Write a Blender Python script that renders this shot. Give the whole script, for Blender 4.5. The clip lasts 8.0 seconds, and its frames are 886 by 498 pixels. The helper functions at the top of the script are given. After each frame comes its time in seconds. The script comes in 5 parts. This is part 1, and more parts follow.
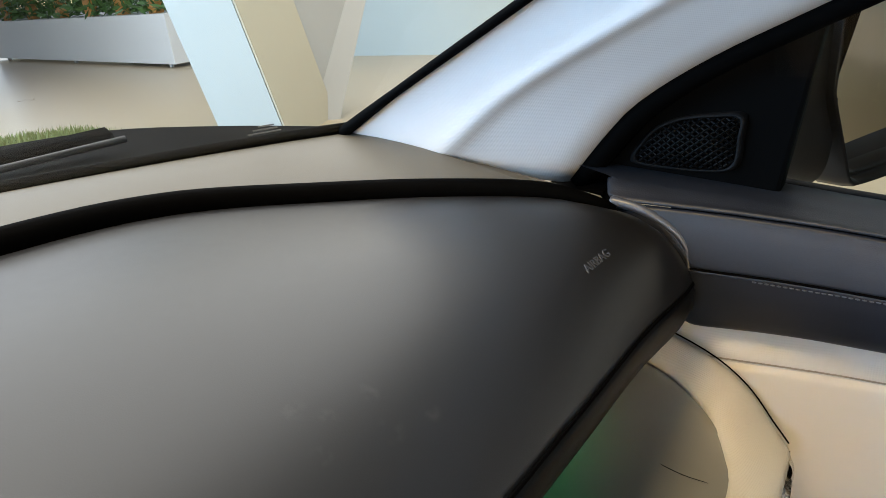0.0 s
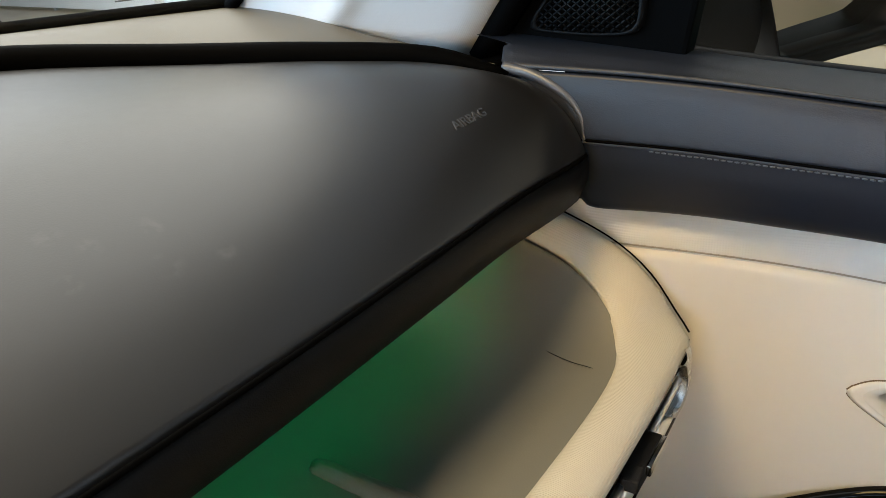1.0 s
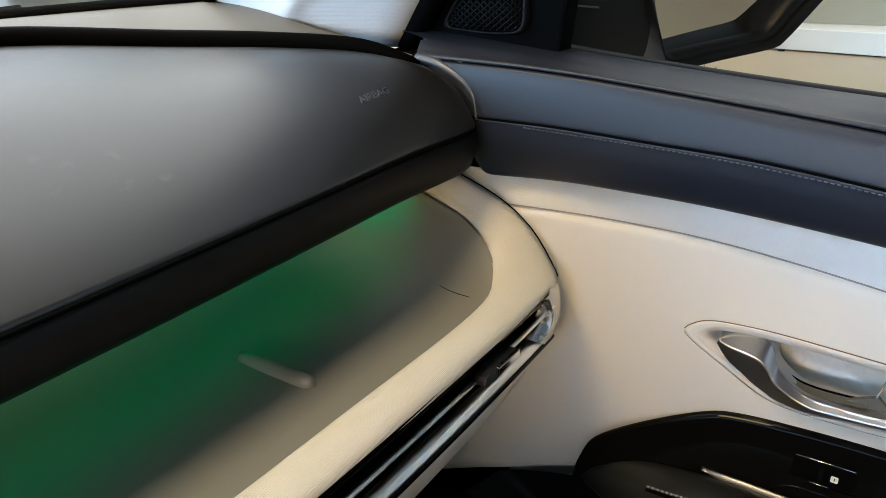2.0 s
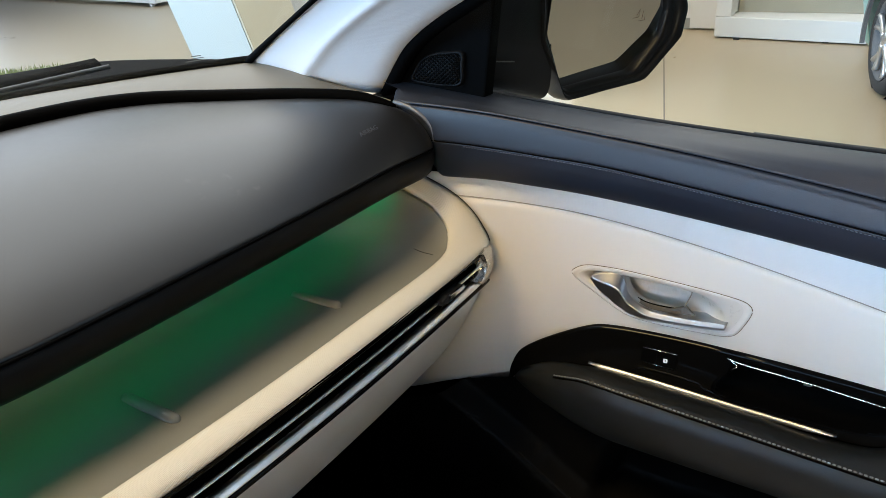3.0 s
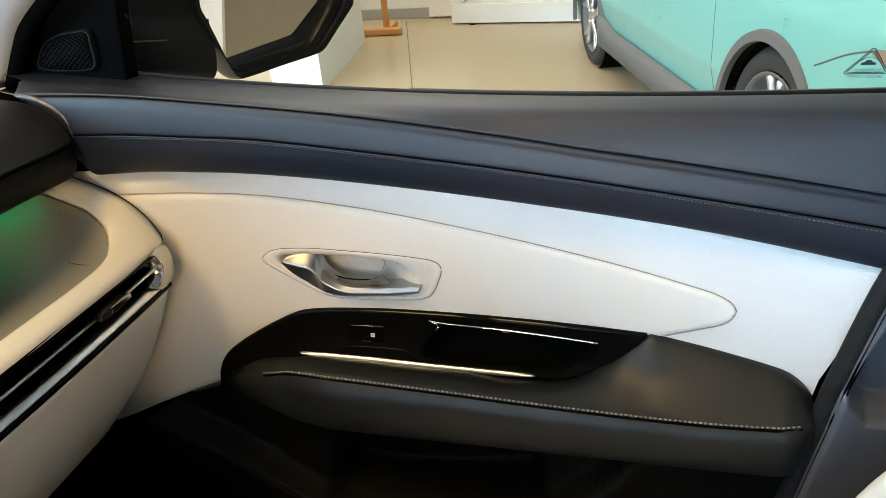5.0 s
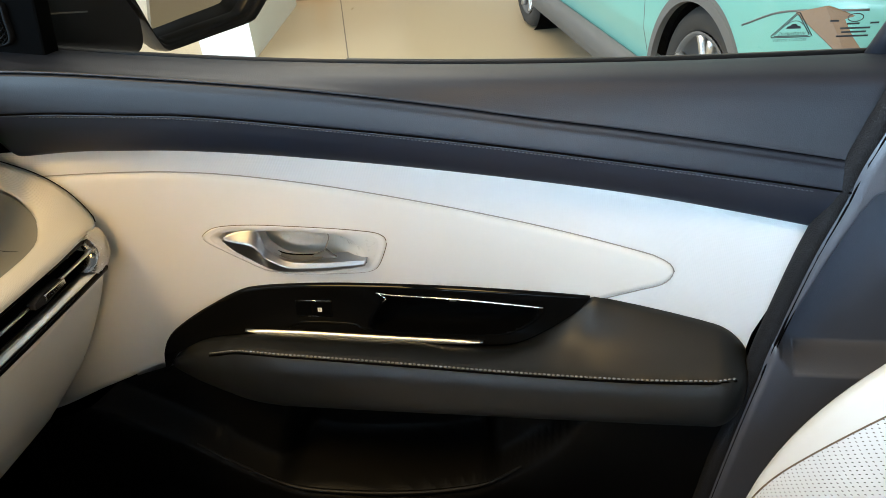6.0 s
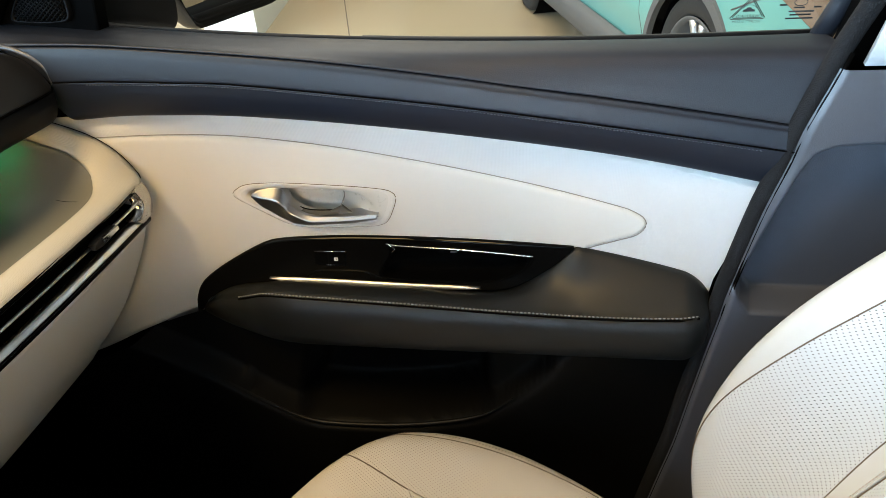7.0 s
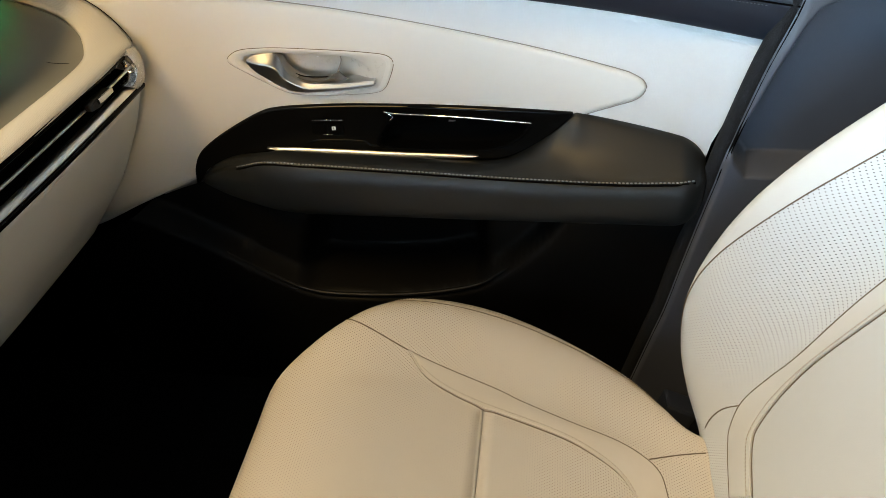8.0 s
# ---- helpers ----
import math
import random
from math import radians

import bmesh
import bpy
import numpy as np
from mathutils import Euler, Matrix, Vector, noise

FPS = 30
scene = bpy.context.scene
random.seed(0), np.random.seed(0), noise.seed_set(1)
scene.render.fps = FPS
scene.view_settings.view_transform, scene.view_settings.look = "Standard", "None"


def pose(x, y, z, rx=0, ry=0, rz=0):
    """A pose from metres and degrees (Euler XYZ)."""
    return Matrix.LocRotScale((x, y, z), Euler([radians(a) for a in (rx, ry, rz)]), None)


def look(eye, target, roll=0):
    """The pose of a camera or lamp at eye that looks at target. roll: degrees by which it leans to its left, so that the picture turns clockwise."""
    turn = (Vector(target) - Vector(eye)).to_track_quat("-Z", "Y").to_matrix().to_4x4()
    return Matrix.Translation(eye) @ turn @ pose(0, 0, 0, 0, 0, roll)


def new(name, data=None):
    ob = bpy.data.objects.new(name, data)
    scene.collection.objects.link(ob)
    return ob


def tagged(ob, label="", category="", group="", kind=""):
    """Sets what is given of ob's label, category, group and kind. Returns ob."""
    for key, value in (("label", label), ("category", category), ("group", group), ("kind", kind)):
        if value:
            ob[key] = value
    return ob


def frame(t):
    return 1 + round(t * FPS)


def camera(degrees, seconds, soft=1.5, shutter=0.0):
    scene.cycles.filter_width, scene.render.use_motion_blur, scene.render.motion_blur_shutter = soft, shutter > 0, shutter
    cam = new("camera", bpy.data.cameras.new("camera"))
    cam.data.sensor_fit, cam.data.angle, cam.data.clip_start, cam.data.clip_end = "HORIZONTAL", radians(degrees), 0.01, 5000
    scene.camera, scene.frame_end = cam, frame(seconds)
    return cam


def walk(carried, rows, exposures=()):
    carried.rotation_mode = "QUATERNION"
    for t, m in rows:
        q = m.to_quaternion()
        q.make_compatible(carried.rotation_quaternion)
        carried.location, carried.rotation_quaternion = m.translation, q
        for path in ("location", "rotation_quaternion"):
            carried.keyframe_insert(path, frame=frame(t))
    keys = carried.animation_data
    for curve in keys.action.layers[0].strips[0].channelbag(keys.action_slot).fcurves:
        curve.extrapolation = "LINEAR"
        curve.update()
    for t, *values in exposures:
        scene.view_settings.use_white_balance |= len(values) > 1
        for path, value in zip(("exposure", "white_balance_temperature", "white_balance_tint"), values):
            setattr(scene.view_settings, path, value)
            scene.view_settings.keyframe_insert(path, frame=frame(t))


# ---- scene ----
cam = camera(64.4, 8.0, soft=0.5)
PATH = [
    (0, (0.224, 0.386, 1.287), (1.742, 1.442, 0.524), -5.6),
    (0.3, (0.162, 0.400, 1.284), (1.695, 1.400, 0.481), -6.1),
    (0.4, (0.157, 0.408, 1.268), (1.704, 1.372, 0.449), -5.1),
    (0.5, (0.169, 0.397, 1.252), (1.699, 1.381, 0.423), -5.4),
    (0.6, (0.190, 0.395, 1.236), (1.734, 1.356, 0.408), -5.0),
    (0.8, (0.243, 0.363, 1.228), (1.756, 1.346, 0.367), -4.9),
    (1, (0.275, 0.338, 1.215), (1.758, 1.357, 0.342), -5.1),
    (1.2, (0.287, 0.325, 1.205), (1.760, 1.349, 0.323), -4.6),
    (1.5, (0.293, 0.290, 1.216), (1.714, 1.350, 0.290), -3.9),
    (1.7, (0.276, 0.265, 1.211), (1.731, 1.316, 0.332), -3.1),
    (2.8, (0.042, 0.071, 1.324), (1.510, 1.095, 0.432), -4.7),
    (3, (0.003, 0.046, 1.341), (1.480, 1.048, 0.439), -4.8),
    (3.5, (-0.065, -0.008, 1.367), (1.457, 0.921, 0.460), -5.3),
    (4, (-0.055, -0.025, 1.354), (1.539, 0.767, 0.441), -5.3),
    (4.5, (0.023, -0.037, 1.316), (1.683, 0.585, 0.391), -5.3),
    (5, (0.083, -0.045, 1.289), (1.781, 0.423, 0.342), -5.2),
    (5.2, (0.095, -0.049, 1.283), (1.799, 0.373, 0.324), -5.4),
    (6.3, (0.069, -0.042, 1.298), (1.743, 0.250, 0.244), -4.6),
    (6.5, (0.047, -0.042, 1.300), (1.722, 0.251, 0.248), -4.4),
    (7, (-0.022, -0.055, 1.319), (1.634, 0.247, 0.239), -4.5),
    (7.3, (-0.052, -0.055, 1.319), (1.578, 0.242, 0.197), -4.5),
    (7.5, (-0.053, -0.058, 1.320), (1.529, 0.239, 0.133), -4.7),
    (7.7, (-0.062, -0.053, 1.299), (1.507, 0.232, 0.091), -4.4),
    (8, (-0.055, -0.051, 1.286), (1.443, 0.225, -0.010), -4.7),
]
walk(cam, [(t, look(eye, target, roll)) for t, eye, target, roll in PATH], exposures=[(0, 0.04, 5650, 13), (0.5, 0.08, 6050, 10), (1.0, 0.15, 5850, 11), (1.7, 0.22, 5500, 12), (3.5, 0.15, 5400, 12), (5, 0.26, 6150, 11), (6.5, 0.25, 6100, 11), (8, 0.08, 6250, 10)])

# ---- light ----
world = bpy.data.worlds.new("sky")
scene.world = world
world.use_nodes = True
wn = world.node_tree.nodes
sky = wn.new("ShaderNodeTexSky")
sky.sky_type = "NISHITA"
sky.sun_disc = False
sky.sun_elevation = radians(38)
sky.sun_rotation = radians(35)
world.node_tree.links.new(sky.outputs[0], wn["Background"].inputs[0])
wn["Background"].inputs[1].default_value = 0.12


def lamp(name, kind, m, energy, color, size=(1, 1), spread=180, angle=0.5):
    data = bpy.data.lights.new(name, kind)
    data.energy, data.color = energy, color
    if kind == "AREA":
        data.shape, data.size, data.size_y = "RECTANGLE", size[0], size[1]
        data.spread = radians(spread)
    else:
        data.angle = radians(angle)
    ob = new(name, data)
    ob.matrix_world = m
    return ob


COOL, WARM = (0.58, 0.81, 1.0), (1.0, 0.64, 0.26)
lamp("sun", "SUN", look((9, 12, 14), (5.5, 7.5, 7.0)), 3.0, (1.0, 0.95, 0.88))
# daylight of the shop front, low through the windscreen
lamp("shop_window_daylight", "AREA", look((-5.0, 6.0, 2.5), (0.4, 0.2, 1.0)), 900, COOL, (7.0, 3.0))
lamp("shop_window_daylight_front", "AREA", look((-2.5, 8.2, 2.7), (0.3, 0.6, 1.1)), 300, COOL, (6.0, 2.4))
# added cool fill panels, unseen, standing outside the driver's side windows
lamp("side_fill", "AREA", look((-1.6, -0.20, 1.25), (0.6, -0.20, 1.12)), 1.2, COOL, (1.5, 0.26))
lamp("side_fill_rear", "AREA", look((-1.6, 0.15, 1.26), (0.6, -0.55, 0.98)), 4.2, COOL, (0.9, 0.26), 60)
# added fill lamp in the unseen rear window, brightens the vent metal
lamp("rear_window_fill", "AREA", look((0.0, -1.72, 1.285), (0.0, 0.5, 1.20)), 2.2, (0.80, 0.92, 1.0), (1.2, 0.31))
# warm ceiling panel of the hall, shining in through the windscreen and the assumed glass roof
lamp("ceiling_panel_overhead", "AREA", look((-1.15, 1.1, 4.25), (-1.15, 1.1, 0.0)), 112, (1.0, 0.65, 0.23), (1.0, 1.0))
# added warm fill through the driver's window, tints the door's front
lamp("warm_door_fill", "AREA", look((-6.0, -1.3, 1.95), (0.7, 0.4, 1.0)), 14, (1.0, 0.60, 0.18), (1.2, 0.9), 60)
# hall ceiling panels, all out of view; side, rear and far are added fill
lamp("ceiling_panel_front", "AREA", look((1.5, 8.6, 4.25), (1.5, 8.6, 0.0)), 375, (1.0, 0.97, 0.93), (9.0, 4.4))
lamp("ceiling_panel_near", "AREA", look((2.9, 3.4, 4.25), (2.9, 3.4, 0.0)), 500, (1.0, 0.89, 0.75), (7.4, 6.0))
lamp("hall_fill_side", "AREA", look((7.8, 3.0, 4.25), (7.8, 3.0, 0.0)), 230, (1.0, 0.80, 0.54), (3.0, 6.0))
lamp("hall_fill_rear", "AREA", look((7.6, -7.0, 4.25), (7.6, -7.0, 0.0)), 210, (1.0, 0.80, 0.54), (4.0, 6.0))
lamp("hall_fill_far", "AREA", look((7.5, 9.0, 4.25), (7.5, 9.0, 0.0)), 90, (0.95, 0.97, 1.0), (4.0, 6.0))
# green mood light under the dashboard pad
lamp("mood_light", "AREA", look((0.30, 0.556, 1.030), (0.30, 0.600, 0.962)), 0.066, (0.01, 1.0, 0.26), (0.70, 0.012), 155)


# ---- materials ----
def material(name, color, rough=0.5, metal=0.0, var=0.12, scale=6.0, bump=0.0, grain=900.0, coat=0.0, weave=0.0, holes=0.0, axes="xy", spec=0.5, emit=None, wear=0.06):
    m = bpy.data.materials.new(name)
    m.use_nodes = True
    nt = m.node_tree
    n, ln = nt.nodes, nt.links
    b = n["Principled BSDF"]
    b.inputs["Metallic"].default_value = metal
    b.inputs["Coat Weight"].default_value = coat
    b.inputs["Coat Roughness"].default_value = 0.04
    b.inputs["Specular IOR Level"].default_value = spec
    tc = n.new("ShaderNodeTexCoord")

    def noise_at(s, detail=4.0):
        t = n.new("ShaderNodeTexNoise")
        t.inputs["Scale"].default_value, t.inputs["Detail"].default_value = s, detail
        ln.new(tc.outputs["Object"], t.inputs["Vector"])
        return t.outputs["Fac"]

    def maths(op, a, c=None, v=None):
        t = n.new("ShaderNodeMath")
        t.operation = op
        for k, q in enumerate((a, c, v)):
            if q is None:
                continue
            if isinstance(q, (int, float)):
                t.inputs[k].default_value = q
            else:
                ln.new(q, t.inputs[k])
        return t.outputs[0]

    big, fine = noise_at(scale), noise_at(scale * 23)
    fac = maths("ADD", maths("MULTIPLY", big, 0.65), maths("MULTIPLY", fine, 0.35))
    gain = maths("ADD", maths("MULTIPLY", fac, 2 * var), 1.0 - var)
    tint = n.new("ShaderNodeMix")
    tint.data_type, tint.blend_type = "RGBA", "MULTIPLY"
    tint.inputs[0].default_value = 1.0
    tint.inputs[6].default_value = (*color, 1)
    ln.new(gain, tint.inputs[7])
    out = tint.outputs[2]
    ln.new(maths("ADD", maths("MULTIPLY", fac, 2 * wear), rough - wear), b.inputs["Roughness"])
    height, strength = None, bump
    if bump:
        v = n.new("ShaderNodeTexVoronoi")
        v.inputs["Scale"].default_value = grain
        ln.new(tc.outputs["Object"], v.inputs["Vector"])
        height = v.outputs["Distance"]
    if weave or holes:
        sep = n.new("ShaderNodeSeparateXYZ")
        ln.new(tc.outputs["Object"], sep.inputs[0])
        p, q = (sep.outputs["XYZ".index(a.upper())] for a in axes)
    if weave:
        k = 2 * math.pi / weave
        s1 = maths("SINE", maths("MULTIPLY", maths("ADD", p, q), k))
        s2 = maths("SINE", maths("MULTIPLY", maths("SUBTRACT", p, q), k))
        height = maths("MULTIPLY", s1, s2)
    if holes:
        def cell(off):
            dx = maths("SUBTRACT", maths("FRACT", maths("ADD", maths("DIVIDE", p, holes), off)), 0.5)
            dy = maths("SUBTRACT", maths("FRACT", maths("ADD", maths("DIVIDE", q, holes * 1.5), off)), 0.5)
            dy = maths("MULTIPLY", dy, 1.5)
            return maths("SQRT", maths("ADD", maths("MULTIPLY", dx, dx), maths("MULTIPLY", dy, dy)))
        near = maths("MINIMUM", cell(0.0), cell(0.5))
        inside = maths("LESS_THAN", near, 0.130)
        pit = n.new("ShaderNodeMix")
        pit.data_type, pit.blend_type = "RGBA", "MIX"
        ln.new(inside, pit.inputs[0])
        ln.new(out, pit.inputs[6])
        pit.inputs[7].default_value = (color[0] * 0.15, color[1] * 0.125, color[2] * 0.10, 1)
        out = pit.outputs[2]
    if height is not None:
        bp = n.new("ShaderNodeBump")
        bp.inputs["Strength"].default_value = strength
        bp.inputs["Distance"].default_value = 0.0006
        ln.new(height, bp.inputs["Height"])
        ln.new(bp.outputs[0], b.inputs["Normal"])
    ln.new(out, b.inputs["Base Color"])
    if emit:
        b.inputs["Emission Color"].default_value = (*emit[:3], 1)
        b.inputs["Emission Strength"].default_value = emit[3]
    return m


def glass(name, tint=(0.93, 0.97, 0.95), ior=1.32):
    m = bpy.data.materials.new(name)
    m.use_nodes = True
    n, ln = m.node_tree.nodes, m.node_tree.links
    n.remove(n["Principled BSDF"])
    tr, gl, fr, mix = n.new("ShaderNodeBsdfTransparent"), n.new("ShaderNodeBsdfGlossy"), n.new("ShaderNodeFresnel"), n.new("ShaderNodeMixShader")
    tr.inputs[0].default_value = (*tint, 1)
    gl.inputs["Roughness"].default_value = 0.0
    fr.inputs["IOR"].default_value = ior
    ln.new(fr.outputs[0], mix.inputs[0])
    ln.new(tr.outputs[0], mix.inputs[1])
    ln.new(gl.outputs[0], mix.inputs[2])
    ln.new(mix.outputs[0], n["Material Output"].inputs[0])
    return m


PAD = material("soft_touch_charcoal", (0.0060, 0.0058, 0.0056), 0.41, bump=0.05, grain=1500, var=0.10, spec=0.72)
def add_dust(m, spots, tone):
    """Faint finger smudges: thin, broken grey patches round a few places."""
    nt = m.node_tree
    n, ln = nt.nodes, nt.links
    b = n["Principled BSDF"]
    pos = n.new("ShaderNodeNewGeometry").outputs["Position"]
    total = None
    for spot, size in spots:
        d = n.new("ShaderNodeVectorMath")
        d.operation = "DISTANCE"
        ln.new(pos, d.inputs[0])
        d.inputs[1].default_value = spot
        r = n.new("ShaderNodeMapRange")
        r.interpolation_type = "SMOOTHSTEP"
        ln.new(d.outputs["Value"], r.inputs["Value"])
        r.inputs["From Min"].default_value, r.inputs["From Max"].default_value = size, size * 0.2
        if total is None:
            total = r.outputs[0]
        else:
            a = n.new("ShaderNodeMath")
            a.operation = "MAXIMUM"
            ln.new(total, a.inputs[0])
            ln.new(r.outputs[0], a.inputs[1])
            total = a.outputs[0]
    t = n.new("ShaderNodeTexNoise")
    t.inputs["Scale"].default_value, t.inputs["Detail"].default_value = 160, 3
    ln.new(pos, t.inputs["Vector"])
    cutoff = n.new("ShaderNodeMapRange")
    ln.new(t.outputs["Fac"], cutoff.inputs["Value"])
    cutoff.inputs["From Min"].default_value, cutoff.inputs["From Max"].default_value = 0.46, 0.72
    a = n.new("ShaderNodeMath")
    a.operation = "MULTIPLY"
    ln.new(total, a.inputs[0])
    ln.new(cutoff.outputs[0], a.inputs[1])
    mix = n.new("ShaderNodeMix")
    mix.data_type = "RGBA"
    ln.new(a.outputs[0], mix.inputs[0])
    ln.new(b.inputs["Base Color"].links[0].from_socket, mix.inputs[6])
    mix.inputs[7].default_value = (*tone, 1)
    ln.new(mix.outputs[2], b.inputs["Base Color"])


add_dust(PAD, [((0.385, 0.580, 1.123), 0.008), ((0.392, 0.568, 1.118), 0.006), ((0.414, 0.565, 1.117), 0.007), ((0.407, 0.548, 1.108), 0.008), ((0.428, 0.542, 1.105), 0.006), ((0.377, 0.559, 1.113), 0.006)], (0.026, 0.025, 0.024))
# the pad's charcoal again, its colour darkened for the lip's shade
LIP = material("soft_touch_charcoal_shaded", (0.0030, 0.0030, 0.0031), 0.50, bump=0.10, grain=1500, spec=0.15)
ARM = material("black_leatherette", (0.0090, 0.0102, 0.0104), 0.44, bump=0.12, grain=1300, var=0.10, spec=0.38)
TRIM = material("navy_black_leatherette", (0.0056, 0.0084, 0.0160), 0.46, bump=0.12, grain=1300, var=0.10, spec=0.48)
RUBBER = material("grey_rubber_seal", (0.0062, 0.0066, 0.0078), 0.8, bump=0.6, grain=700, spec=0.3)
PILLARPL = material("slate_grained_plastic", (0.058, 0.064, 0.080), 0.36, bump=0.12, grain=1000, var=0.10, spec=0.9)
SILL = material("dark_grained_plastic", (0.0125, 0.0150, 0.0215), 0.48, bump=0.14, grain=1100, var=0.10, spec=0.52)
BLACK = material("black_plastic", (0.0035, 0.0037, 0.0042), 0.50, bump=0.12, grain=1100, spec=0.28)
DEEP = material("deep_black", (0.0014, 0.0014, 0.0014), 0.7, spec=0.02)
GLOSS = material("piano_black", (0.003, 0.003, 0.003), 0.03, var=0.05, spec=0.08, wear=0.01)
CREAM = material("cream_leatherette", (0.62, 0.61, 0.575), 0.50, bump=0.05, grain=1400, var=0.04)
CLOTH = material("pale_woven_cloth", (0.60, 0.605, 0.60), 0.75, bump=0.18, weave=0.0032, axes="yz", var=0.05)
RIMCLOTH = material("sand_woven_cloth", (0.57, 0.54, 0.46), 0.72, bump=0.25, weave=0.0022, axes="xy", var=0.05)
PILLAR = material("pillar_woven_cloth", (0.62, 0.635, 0.645), 0.8, bump=0.14, weave=0.0022, axes="yz", var=0.04)
TRAY = material("tray_plastic", (0.170, 0.168, 0.143), 0.55, bump=0.08, grain=1200, var=0.06)
TOP = material("sand_soft_plastic", (0.118, 0.113, 0.094), 0.55, bump=0.08, grain=1200, var=0.06)
# one cream leather: warm light is tinted into cushion colours, cool into the backrest's
SEAT = material("cream_perforated_leather_warm_lit", (0.54, 0.485, 0.405), 0.48, bump=0.05, grain=900, var=0.05, holes=0.0037, axes="xy")
BACK = material("cream_perforated_leather_cool_lit", (0.505, 0.518, 0.512), 0.48, bump=0.05, grain=900, var=0.05, holes=0.0034, axes="xz")
WARMLEATHER = material("cream_leather_warm_lit", (0.54, 0.485, 0.405), 0.46, bump=0.06, grain=800, var=0.05)
LEATHER = material("cream_leather_cool_lit", (0.50, 0.497, 0.470), 0.46, bump=0.06, grain=800, var=0.05)
SEATTHREAD = material("tan_thread", (0.42, 0.37, 0.29), 0.8)
GREYTHREAD = material("grey_thread", (0.20, 0.205, 0.21), 0.7)
BOWL = material("cream_gloss_plastic", (0.58, 0.57, 0.53), 0.28, var=0.03)
TRIMTHREAD = material("slate_thread", (0.075, 0.08, 0.095), 0.7)
CHROME = material("satin_chrome", (0.62, 0.62, 0.62), 0.27, 1.0, var=0.05, wear=0.04)
SATIN = material("satin_metal", (0.90, 0.90, 0.89), 0.33, 1.0, var=0.04, wear=0.03)
LEVER = material("dark_satin_chrome", (0.42, 0.42, 0.425), 0.31, 1.0, var=0.05, wear=0.04)
PLATE = material("grey_metal_plate", (0.11, 0.11, 0.105), 0.40, 0.4)
STEEL = material("bright_chrome", (0.80, 0.80, 0.80), 0.10, 1.0, var=0.04, wear=0.02)
CARPET = material("black_carpet", (0.006, 0.006, 0.006), 0.95, bump=0.5, grain=500, spec=0.05)
WHITEP = material("white_print", (0.8, 0.8, 0.8), 0.5)
DARKPRINT = material("dark_print", (0.02, 0.02, 0.02), 0.5)
MIRROR = material("mirror_silver", (0.86, 0.86, 0.84), 0.01, 1.0, var=0.0, wear=0.0)
LINER = material("grey_headliner", (0.20, 0.195, 0.19), 0.85, bump=0.2, grain=700)
SEATSEAM = material("tan_seam", (0.125, 0.09, 0.055), 0.8)
SEAM = material("seam_shadow_thread", (0.27, 0.25, 0.22), 0.8)
TEAL = material("teal_car_paint", (0.145, 0.375, 0.345), 0.28, var=0.015, coat=0.3, wear=0.02)
CLAD = material("grey_cladding", (0.10, 0.10, 0.10), 0.6, bump=0.2, grain=300)
TYRE = material("tyre_rubber", (0.022, 0.022, 0.022), 0.75, bump=0.3, grain=200)
ALLOY = material("machined_alloy", (0.62, 0.63, 0.65), 0.3, 0.9)
FLOORM = material("polished_floor", (0.38, 0.305, 0.195), 0.30, var=0.10, scale=0.8, wear=0.08)
JOINT = material("floor_joint", (0.16, 0.14, 0.12), 0.8)
WALLW = material("white_wall", (0.78, 0.77, 0.74), 0.7, var=0.05, scale=2)
COLUMN = material("column_paint", (0.40, 0.43, 0.42), 0.7, var=0.05, scale=2)
LOWBLACK = material("matt_black_plastic", (0.0030, 0.0030, 0.0030), 0.50, bump=0.1, grain=1100, spec=0.10)
GRILLE = material("black_grille_plastic", (0.0026, 0.0026, 0.0027), 0.55, spec=0.10)
WALLC = material("tan_wall", (0.40, 0.37, 0.28), 0.7, var=0.06, scale=2)
WALLG = material("pale_green_wall", (0.44, 0.49, 0.475), 0.7, var=0.05, scale=2)
WALLN = material("grey_wall", (0.33, 0.33, 0.31), 0.7, var=0.05, scale=2)
CEIL = material("grey_ceiling", (0.28, 0.285, 0.29), 0.8)
WOOD = material("orange_wood", (0.50, 0.24, 0.06), 0.45, var=0.25, scale=9)
LEAF = material("green_leaf", (0.07, 0.14, 0.03), 0.5, var=0.5, scale=12)
TURF = material("dry_turf", (0.20, 0.22, 0.07), 0.8, var=0.6, scale=30)
PAINT = material("white_car_paint", (0.78, 0.79, 0.80), 0.25, var=0.02, coat=0.7)
LENS = material("amber_lamp_lens", (0.22, 0.15, 0.10), 0.15, var=0.2, coat=0.6)
SCREEN = material("display_screen", (0.004, 0.004, 0.005), 0.35, emit=(0.02, 0.03, 0.05, 0.3), spec=0.05)
SCREENB = material("display_blue", (0.02, 0.06, 0.12), 0.08, emit=(0.16, 0.36, 0.62, 0.6))
PANE = glass("window_glass")
SCREENPANE = glass("windscreen_glass", (0.93, 0.97, 0.95), 1.08)
HOUSING = material("black_mirror_plastic", (0.0030, 0.0032, 0.0036), 0.38, bump=0.05, grain=900, spec=0.20)


# ---- building helpers ----
BASE = {}


def thing(name, base, label, category, group="", kind=""):
    ob = new(name)
    ob.location = base
    ob.empty_display_size = 0.05
    BASE[ob] = Vector(base)
    return tagged(ob, label, category, group, kind)


